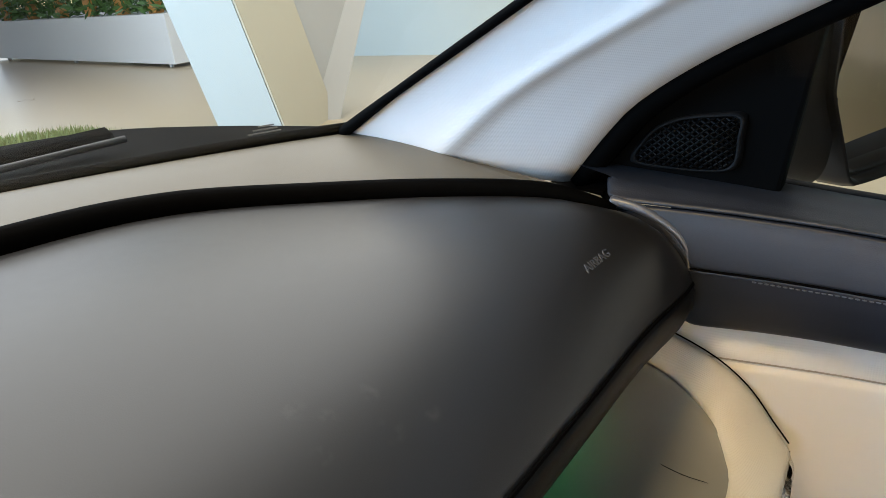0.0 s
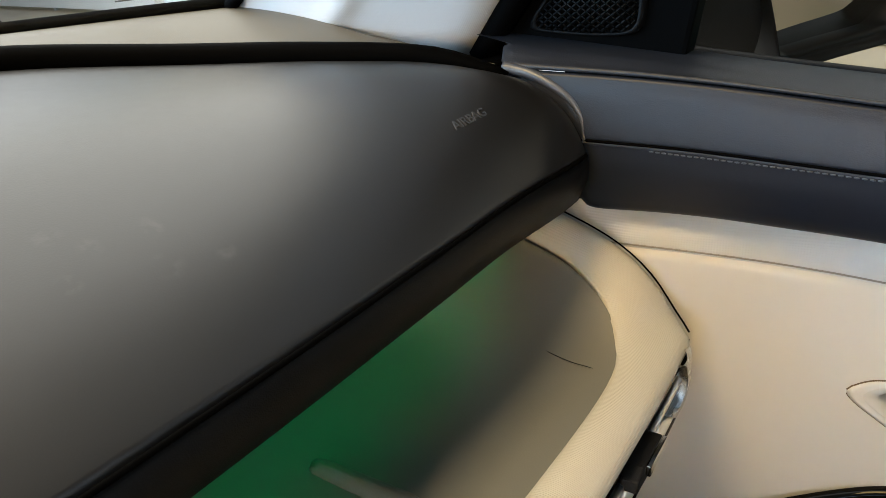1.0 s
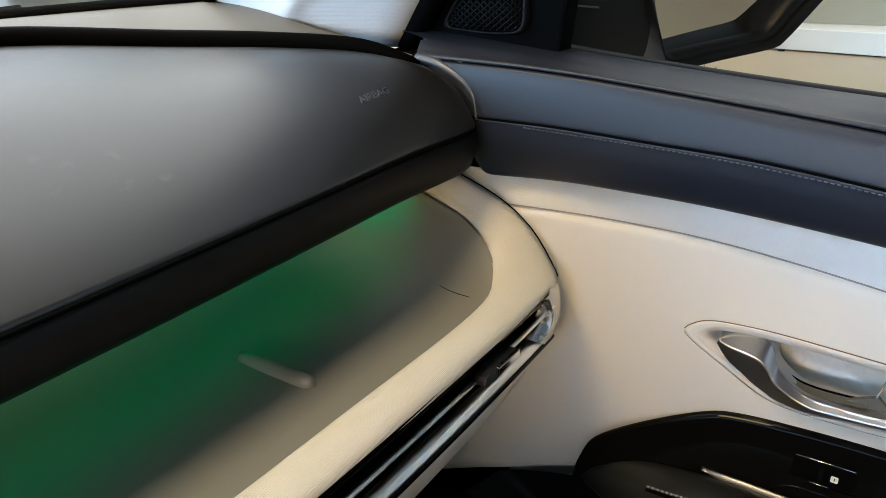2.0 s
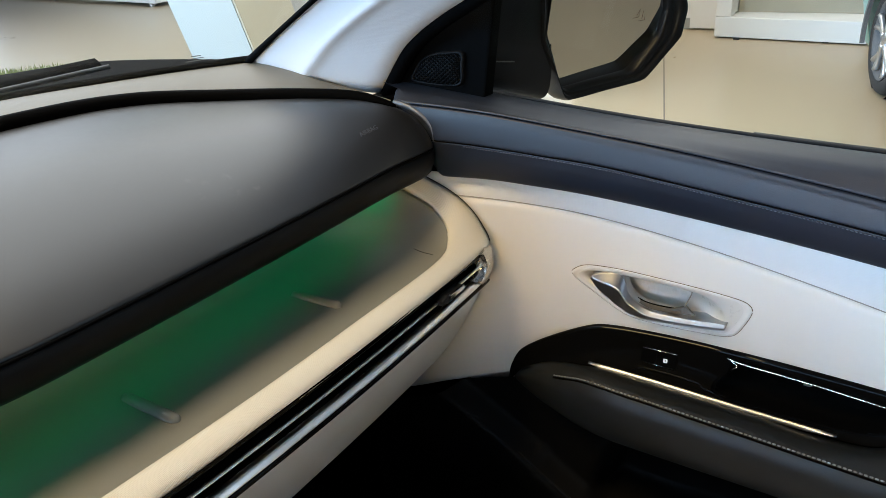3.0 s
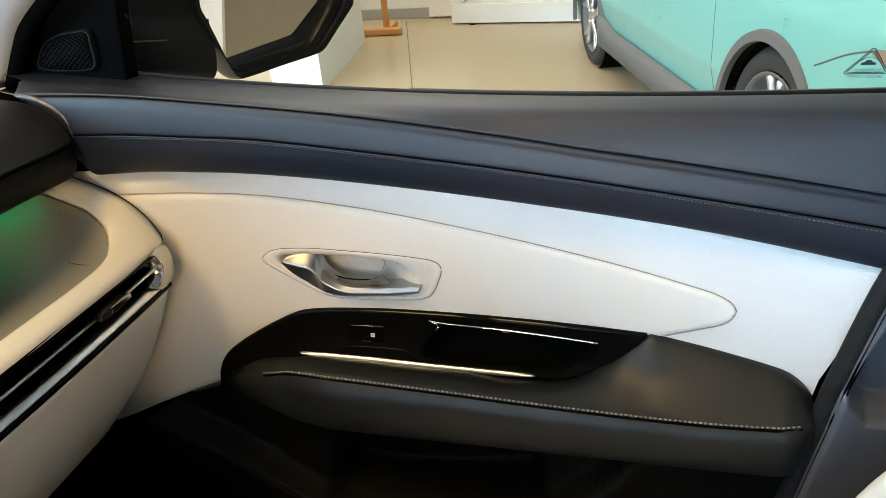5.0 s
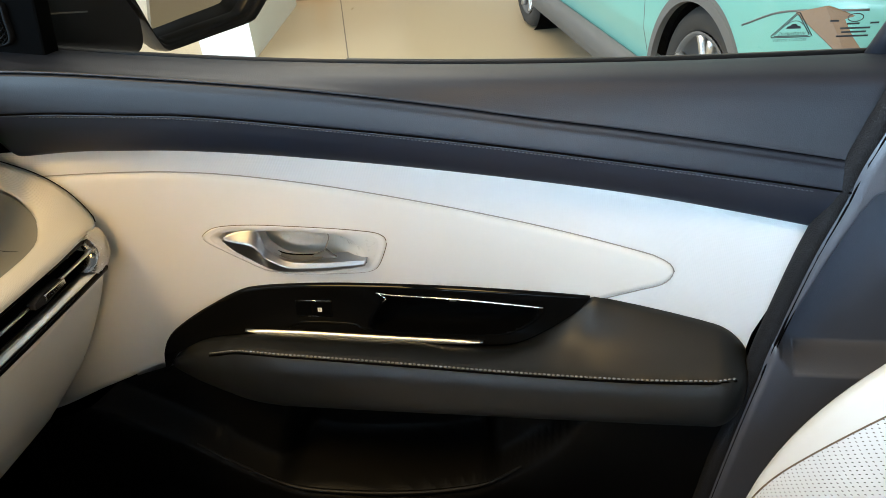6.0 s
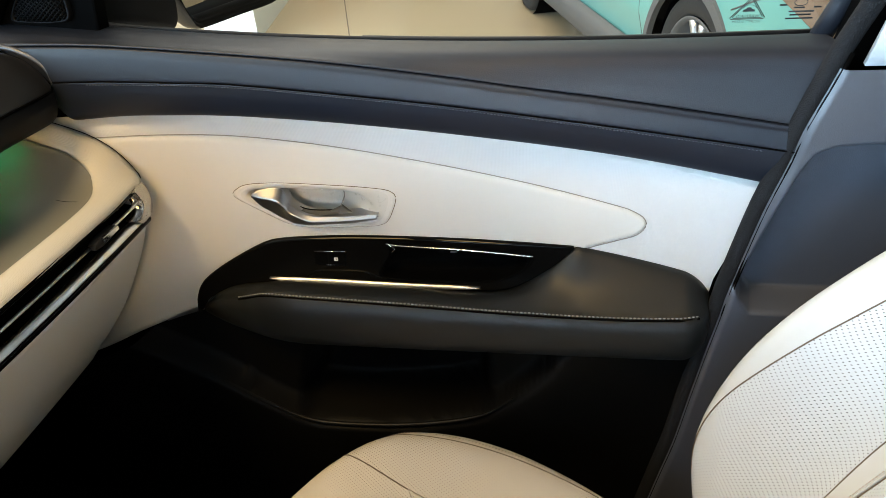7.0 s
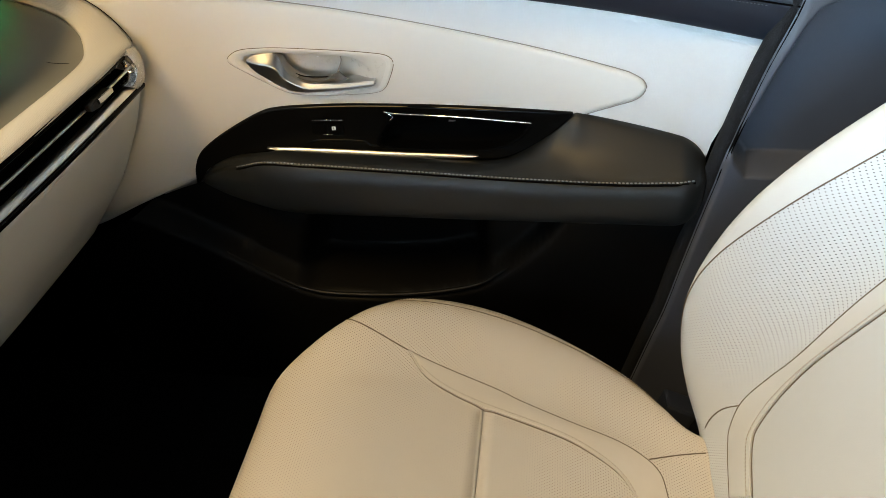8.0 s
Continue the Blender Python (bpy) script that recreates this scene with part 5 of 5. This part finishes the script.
P = [[(*(a + (b - a) * t), seat_top(*(a + (b - a) * t)) + 0.0006 + 0.0022 * math.sin(math.pi * t)) for t in np.linspace(0, 1, 12)] for a, b in zip(sa2, SB)]
sheet("cushion_band", np.array(P), WARMLEATHER, cushion, "smooth leather band")
stitches("band_stitching", on_seat(spline([p + (0.0050, 0.001) for p in SB[6::6]], 14), 0.0020), SEATTHREAD, cushion, 0.0042, 0.0006, (0, 0, 1))
ue = along([(0.20, 0.97), (0.16, 0.93), (0.10, 0.86), (0.0, 0.84), (-0.10, 0.85), (-0.17, 0.87), (-0.24, 0.90)])
ey = np.linspace(0.19, -0.23, 60)
P = [[(xc + u * WR(y), y, seat_top(xc + u * WR(y), y) + 0.0012 * math.sin(math.pi * t) ** 0.5 + 0.0002) for t in np.linspace(0, 1, 10) for u in [ue(y) + (1.0 - ue(y)) * t]] for y in ey]
sheet("edge_border", np.array(P), WARMLEATHER, cushion, "smooth leather border")
tube("edge_seam", on_seat([(xc + WR(y) * ue(y), y) for y in ey], 0.0002), 0.0006, SEATSEAM, cushion)
stitches("edge_stitching", on_seat([(xc + WR(y) * (ue(y) + 0.022), y) for y in ey[::3]], 0.0014), SEATTHREAD, cushion, 0.0042, 0.0006, (0, 0, 1))
box("seat_base", (0.35, -0.05, 0.41), (0.38, 0.46, 0.12), DEEP, seat, "black seat base", 0.02)
# backrest
BW = along([(0.46, 0.10), (0.53, 0.130), (0.56, 0.150), (0.60, 0.182), (0.66, 0.212), (0.75, 0.226), (0.85, 0.227), (0.95, 0.220), (1.08, 0.19)])
BP = along([(0.46, -0.05), (0.53, -0.026), (0.56, -0.002), (0.60, 0.034), (0.65, 0.070), (0.72, 0.104), (0.80, 0.120), (0.87, 0.118), (0.95, 0.094), (1.0, 0.072), (1.10, 0.04)])


def back_at(u, z):
    """The backrest's front surface; u runs across from -1 to 1."""
    w = BW(z)
    a = abs(u)
    y = -0.262 - (z - 0.60) * 0.47
    y += BP(z) * smooth01((a - 0.42) / 0.44)
    y -= 0.075 * max(0.0, (a - 0.82) / 0.18) ** 2.0
    return np.array([xc + u * w, y, z])


P = []
for z in np.linspace(0.46, 1.10, 110):
    line = [back_at(-1, z) + (0.02, -0.10, 0)] + [back_at(u, z) for u in np.linspace(-1, 1, 100)] + [back_at(1, z) + (0.004, -0.04, 0), back_at(1, z) + (-0.02, -0.12, 0)]
    P.append(line)
back = sheet("backrest", np.array(P), BACK, seat, "cream perforated leather backrest")


def on_back(pts, lift=0.0):
    return np.array([back_at(u, z) + (0, lift, lift * 0.3) for u, z in pts])


ub = along([(1.06, 0.66), (0.931, 0.71), (0.88, 0.736), (0.831, 0.766), (0.776, 0.808), (0.726, 0.834), (0.66, 0.853), (0.60, 0.862), (0.54, 0.87)])
bz = np.linspace(0.54, 1.04, 70)
P = [[back_at(ub(z) + (0.985 - ub(z)) * t, z) + np.array([0, 0.0014 * math.sin(math.pi * t) ** 0.5 + 0.0002, 0]) for t in np.linspace(0, 1, 12)] for z in bz]
sheet("back_border", np.array(P), LEATHER, back, "smooth leather border")
tube("back_seam", on_back([(ub(z), z) for z in bz], 0.0004), 0.0007, SEATSEAM, back)
s2 = spline([(0.10, 0.589), (0.27, 0.595), (0.42, 0.602), (0.477, 0.611), (0.508, 0.637), (0.490, 0.680), (0.474, 0.721), (0.477, 0.806), (0.46, 0.90), (0.42, 1.04)], 90)
s3 = spline([(0.02, 0.617), (0.203, 0.626), (0.30, 0.634), (0.338, 0.643), (0.377, 0.669), (0.398, 0.700), (0.401, 0.734), (0.375, 0.808), (0.35, 0.90), (0.31, 1.04)], 90)
tube("back_seam", on_back(s2, 0.0004), 0.0007, SEATSEAM, back)
tube("back_seam", on_back(s3, 0.0014), 0.0012, LEATHER, back)
tube("back_seam", on_back(s3 + np.array([-0.009, 0.0015]), 0.0002), 0.0006, SEATSEAM, back)
tube("back_seam", on_back(spline([(0.506, 0.636), (0.560, 0.620), (0.596, 0.603), (0.620, 0.586)], 16), 0.0004), 0.0007, SEATSEAM, back)
P = [[on_back([a + (b - a) * t], 0.0006 + 0.002 * math.sin(math.pi * t))[0] for t in np.linspace(0, 1, 10)] for a, b in zip(s2, s3)]
sheet("back_band", np.array(P), LEATHER, back, "smooth leather band")
stitches("back_stitching", on_back([a * 0.86 + b * 0.14 for a, b in zip(s3[::5], s2[::5])], 0.0018), SEATTHREAD, back, 0.0042, 0.0006, (0, 1, 0))
box("buckle_stalk", (0.512, -0.222, 0.532), (0.034, 0.040, 0.05), SILL, seat, "dark plastic hinge cover", 0.004, (20, 10, 0))

# ---- showroom ----
def slab(name, outline, depth, mat, label, category):
    return tagged(prism(name, outline, depth, mat), label, category, kind="structure")


slab("floor", [(-12, -12, 0), (14, -12, 0), (14, 21, 0), (-12, 21, 0)], (0, 0, -0.2), FLOORM, "polished tan showroom floor", "floor")
slab("ceiling", [(-12, -12, 4.4), (14, -12, 4.4), (14, 21, 4.4), (-12, 21, 4.4)], (0, 0, 0.2), CEIL, "plain grey ceiling", "ceiling")
slab("wall_back", [(-12, -12, 0), (14, -12, 0), (14, -12, 4.4), (-12, -12, 4.4)], (0, -0.2, 0), WALLW, "plain white wall", "wall")
slab("wall_left", [(-12, -12, 0), (-12, 21, 0), (-12, 21, 4.4), (-12, -12, 4.4)], (-0.2, 0, 0), WALLW, "plain white wall", "wall")
slab("wall_right", [(6.92, -12, 0), (7.16, 2.9, 0), (7.16, 2.9, 4.4), (6.92, -12, 4.4)], (0.2, 0, 0), WALLW, "white showroom wall", "wall")
slab("wall_side", [(8.9, 2.9, 0), (8.9, 9.0, 0), (8.9, 9.0, 4.4), (8.9, 2.9, 4.4)], (0.2, 0, 0), WALLG, "pale green-white wall", "wall")
slab("wall_far_side", [(13.9, 9.0, 0), (13.9, 21, 0), (13.9, 21, 4.4), (13.9, 9.0, 4.4)], (0.2, 0, 0), WALLW, "white wall", "wall")
for k in range(5):
    x0 = -12 + k * 5.2
    slab(f"wall_front_{k}", [(x0, 21, 0), (x0 + 0.6, 21, 0), (x0 + 0.6, 21, 4.4), (x0, 21, 4.4)], (0, 0.3, 0), WALLW, "white post between the shop windows", "wall")
tagged(box("floor_joint", (5.4, 1.55, 0.001), (3.2, 0.008, 0.004), JOINT, None, "", 0.0, (0, 0, 16.5)), "thin dark joint in the floor", "floor joint", kind="structure")
ground = tagged(put("ground", [(-90, -90, -0.25), (90, -90, -0.25), (90, 120, -0.25), (-90, 120, -0.25)], [(0, 1, 2, 3)], JOINT, smooth=False), "grey paving outside", "ground", kind="structure")
tagged(box("baseboard", (7.12, 2.3, 0.05), (0.03, 1.1, 0.10), WALLN, None, "", 0.004, (0, 0, -1)), "grey skirting board", "baseboard", kind="structure")
slab("door_1", [(7.06, 1.50, 0.02), (7.06, 1.80, 0.02), (7.06, 1.80, 2.1), (7.06, 1.50, 2.1)], (0.05, 0, 0), WALLW, "white door frame", "door")
# display box; the niche's warm light is put into its tan back
stand = thing("display_box", (6.8, 0.8, 0), "white display box, its niche toned for warm light", "display box")
prism("plinth", [(6.60, 0.30, 0.012), (6.73, 1.50, 0.012), (7.05, 1.50, 0.012), (7.05, 0.30, 0.012)], (0, 0, 0.17), WALLW, stand, "", 0.006)
prism("post", [(6.72, 1.37, 0.184), (6.735, 1.50, 0.184), (7.05, 1.50, 0.184), (7.05, 1.37, 0.184)], (0, 0, 1.6), WALLW, stand, "", 0.006)
prism("niche_back", [(6.98, 0.30, 0.184), (6.99, 1.365, 0.184), (7.04, 1.365, 0.184), (7.04, 0.30, 0.184)], (0, 0, 1.6), WALLC, stand, "niche back toned tan for warm light")
box("foot", (6.70, 1.30, 0.006), (0.05, 0.05, 0.012), BLACK, stand, "", 0.002)
box("foot", (6.68, 0.60, 0.006), (0.05, 0.05, 0.012), BLACK, stand, "", 0.002)
# white partition block
slab("wall_partition", [(4.56, 1.94, 0), (6.15, 2.17, 0), (6.2, 3.2, 0), (4.69, 2.38, 0)], (0, 0, 4.39), WALLW, "white partition block", "wall")
# wooden easel foot
easel = thing("easel", (6.45, 2.08, 0), "orange-brown wooden easel standing on the floor", "easel")
box("base_board", (6.36, 2.07, 0.035), (0.09, 0.36, 0.05), WOOD, easel, "", 0.006, (0, 0, 4))
box("base_board", (6.56, 2.05, 0.035), (0.34, 0.07, 0.05), WOOD, easel, "", 0.006, (0, 0, 4))
box("post", (6.44, 2.05, 0.80), (0.04, 0.05, 1.5), WOOD, easel, "", 0.005)
# column
slab("column", [(4.060, 5.160, 0), (4.250, 4.620, 0), (5.190, 4.950, 0), (5.000, 5.490, 0)], (-0.70, 0.58, 4.39), COLUMN, "white square column", "column")
slab("column_tan_face", [(4.255, 4.614, 0), (5.195, 4.944, 0), (5.200, 4.930, 0), (4.260, 4.600, 0)], (-0.70, 0.58, 4.38), WALLC, "tan sheet over one face of the column", "column")
slab("column_web", [(4.95, 5.00, 0), (5.08, 4.77, 0), (8.55, 5.43, 4.38), (4.30, 5.75, 4.38)], (0.05, 0.15, 0), WALLN, "grey web of the leaning column", "column")
# planter with posts and leaves
planter = thing("planter", (8.2, 14, 0), "long white planter with shrubs", "planter")
prism("trough", [(7.75, 10.6, 0.06), (8.75, 18.4, 0.06), (9.35, 18.4, 0.06), (8.35, 10.6, 0.06)], (0, 0, 0.80), WALLW, planter, "white trough", 0.01)
for t in (0.02, 0.5, 0.96):
    box("castor", (7.85 + t, 10.7 + 7.6 * t, 0.03), (0.06, 0.06, 0.06), WALLW, planter, "", 0.01)
rng = random.Random(4)
v, f = [], []
for _ in range(1500):
    t = rng.random()
    c = Vector((8.05 + t + rng.uniform(-0.3, 0.3), 10.7 + 7.6 * t, 0.9 + abs(rng.gauss(0, 0.35))))
    a, b = Vector((rng.gauss(0, 1), rng.gauss(0, 1), rng.gauss(0, 0.6))).normalized() * 0.11, Vector((rng.gauss(0, 1), rng.gauss(0, 1), rng.gauss(0, 1))).normalized() * 0.04
    o = len(v)
    v += [c - a, c + b, c + a, c - b]
    f.append((o, o + 1, o + 2, o + 3))
put("shrub_leaves", v, f, LEAF, planter, "green leaves", smooth=False)
for t in (0.05, 0.2, 0.36, 0.53, 0.72, 0.9):
    box("wooden_post", (8.0 + t, 10.8 + 7.6 * t, 1.6), (0.16, 0.20, 1.48), WOOD, planter, "orange wooden post", 0.01)
v, f = [], []
for _ in range(5000):
    c = Vector((rng.uniform(2.2, 4.1), rng.uniform(7.1, 8.3), 0.0))
    c.y += (c.x - 3.2) * -0.9
    h, w = rng.uniform(0.03, 0.09), rng.uniform(0.006, 0.014)
    a, l = rng.uniform(0, 6.283), rng.uniform(-0.03, 0.03)
    o = len(v)
    v += [c + Vector((w * math.cos(a), w * math.sin(a), 0)), c - Vector((w * math.cos(a), w * math.sin(a), 0)), c + Vector((l, l * 0.6, h))]
    f.append((o, o + 1, o + 2))
tagged(put("turf", v, f, TURF, smooth=False), "strip of yellowish green turf on the floor", "turf", kind="stuff")

# ---- parked teal car ----
tc_ = thing("parked_car", (4.0, -0.6, 0), "teal compact car with grey cladding parked in the showroom", "car")
AX, NX = np.array([-0.960, -0.280, 0.0]), np.array([-0.280, 0.960, 0.0])
W1 = np.array([5.157, 0.155, 0.0])
R0 = 0.335


def car_pt(s, l, z):
    return W1 + AX * s + NX * l + np.array([0, 0, z])


def side_l(s, z):
    """How far the side stands out at a height."""
    t = np.interp(z, [0.2, 0.34, 0.5, 0.66, 0.80, 0.92, 1.02], [-0.03, 0.0, 0.035, 0.03, 0.02, -0.03, -0.10])
    return t - 0.30 * max(0, (s - 3.0) / 0.45) ** 2 - 0.25 * max(0, (-0.45 - s) / 0.5) ** 2


v, f = [], []
S, Z = np.linspace(-0.92, 3.44, 200), np.linspace(0.22, 1.02, 44)
v = [car_pt(s, side_l(s, z), z) for s in S for z in Z]
for i in range(len(S) - 1):
    for j in range(len(Z) - 1):
        s, z = (S[i] + S[i + 1]) / 2, (Z[j] + Z[j + 1]) / 2
        if min(math.hypot(s, z - R0), math.hypot(s - 2.575, z - R0)) > 0.37:
            f.append((i * 44 + j, (i + 1) * 44 + j, (i + 1) * 44 + j + 1, i * 44 + j + 1))
body = put("body_side", v, f, TEAL, tc_, "teal painted side", solid=0.004)
P = []
for s in np.linspace(-0.92, 3.44, 60):
    h = np.interp(s, [-0.92, -0.6, 0.0, 1.2, 1.75, 2.45, 3.2, 3.44], [0.35, 0.50, 0.53, 0.54, 0.50, 0.06, 0.02, -0.02])
    k = 0.22 * h / 0.54
    l0 = side_l(s, 1.02)
    P.append([car_pt(s, l, z) for l, z in spline([(l0, 1.02), (l0 - 0.4 * k, 1.02 + 0.5 * h), (l0 - k, 1.02 + h * 0.93), (-0.5, 1.04 + h), (-1.26, 1.04 + h), (-1.76 - l0 + k, 1.02 + h * 0.93), (-1.76 - l0, 1.02), (-1.78, 0.6), (-1.76, 0.22)], 40)])
sheet("body_top", np.array(P), TEAL, tc_, "teal bonnet and roof")
for s0, s1, z1 in ((0.05, 1.0, 1.44), (1.04, 1.85, 1.38)):
    put("side_glass", [car_pt(s0, -0.105, 1.06), car_pt(s1 + (0.35 if s1 > 1.5 else 0), -0.105, 1.06), car_pt(s1, -0.27, z1), car_pt(s0 + 0.1, -0.28, z1)], [(0, 1, 2, 3)], GLOSS, tc_, "dark side window", smooth=False, solid=0.006)
for zc in (0.0, 2.575):
    sheet("arch_cladding", np.array([[car_pt(zc + r * math.cos(a), d, R0 + r * math.sin(a)) for r, d in ((0.350, 0.020), (0.352, 0.044), (0.388, 0.042), (0.394, 0.02))] for a in np.linspace(-0.25, math.pi + 0.25, 50)]), CLAD, tc_, "grey wheel-arch cladding", smooth=False)
    lathe("arch_liner", [(0.36, -0.02), (0.37, -0.25), (0.05, -0.26)], car_pt(zc, 0, R0), NX, DEEP, tc_)
sheet("sill_cladding", np.array([[car_pt(s, l, z) for l, z in ((0.0, 0.20), (0.050, 0.22), (0.055, 0.30), (0.050, 0.335 + 0.06 * smooth01((0.62 - s) / 0.25)), (0.01, 0.345 + 0.05 * smooth01((0.62 - s) / 0.25)))] for s in np.linspace(0.36, 2.25, 40)]), CLAD, tc_, "grey sill cladding")
box("underbody", tuple(car_pt(1.3, -0.9, 0.27)), (3.2, 1.30, 0.10), DEEP, tc_, "", 0.02, (0, 0, math.degrees(math.atan2(AX[1], AX[0]))))
for zc in (0.0, 2.575):
    ctr = car_pt(zc, 0, R0)
    wheel = lathe("wheel", [(0.245, -0.01), (0.255, 0.0), (0.30, 0.004), (0.318, -0.006), (0.333, -0.03), (0.335, -0.06), (0.335, -0.17), (0.32, -0.20), (0.25, -0.21)], ctr, NX, TYRE, tc_, "black rubber tyre", 56)
    lathe("rim", [(0.246, 0.0), (0.236, 0.003), (0.228, -0.02), (0.20, -0.10), (0.05, -0.11)], ctr, NX, CLAD, wheel, "dark alloy rim", 48)
    q = Vector(NX).to_track_quat("Z", "Y").to_matrix()
    for k in range(5):
        for off in (-0.11, 0.11):
            a = k * 2 * math.pi / 5 + 0.3
            p = []
            for r, b in ((0.04, 0.0), (0.12, off * 0.5), (0.232, off * 1.6)):
                p.append(np.array(Vector(ctr) + q @ Vector((r * math.cos(a + b), r * math.sin(a + b), -0.012 + 0.006 * (r < 0.1)))))
            tube("spoke", spline(p, 8), [0.020, 0.018, 0.016, 0.015, 0.015, 0.016, 0.018, 0.022], ALLOY, wheel, "machined alloy spoke", 8)
    lathe("hub_cap", [(0.045, -0.02), (0.045, 0.002), (0.035, 0.008), (0.002, 0.009)], ctr, NX, ALLOY, wheel, "alloy hub cap", 24)
prism("head_lamp", [car_pt(s, side_l(s, z) + 0.004, z) for s, z in ((3.10, 0.77), (3.26, 0.66), (3.38, 0.60), (3.42, 0.64), (3.38, 0.74), (3.18, 0.80))], tuple(NX * 0.012), LENS, tc_, "brownish head lamp", 0.004)
tube("door_gap", [car_pt(2.08 + 0.05 * math.sin(z * 4), side_l(2.08, z) + 0.001, z) for z in np.linspace(0.40, 1.0, 20)], 0.0025, CLAD, tc_)
tube("bumper_gap", [car_pt(s_, side_l(s_, z) + 0.002, z) for s_, z in spline([(2.86, 0.68), (3.05, 0.76), (3.26, 0.80)], 12)], 0.003, CLAD, tc_)
tube("bonnet_gap", [car_pt(s_, side_l(s_, z) + 0.002, z) for s_, z in spline([(2.50, 0.99), (2.90, 0.93), (3.30, 0.83)], 12)], 0.004, DEEP, tc_)
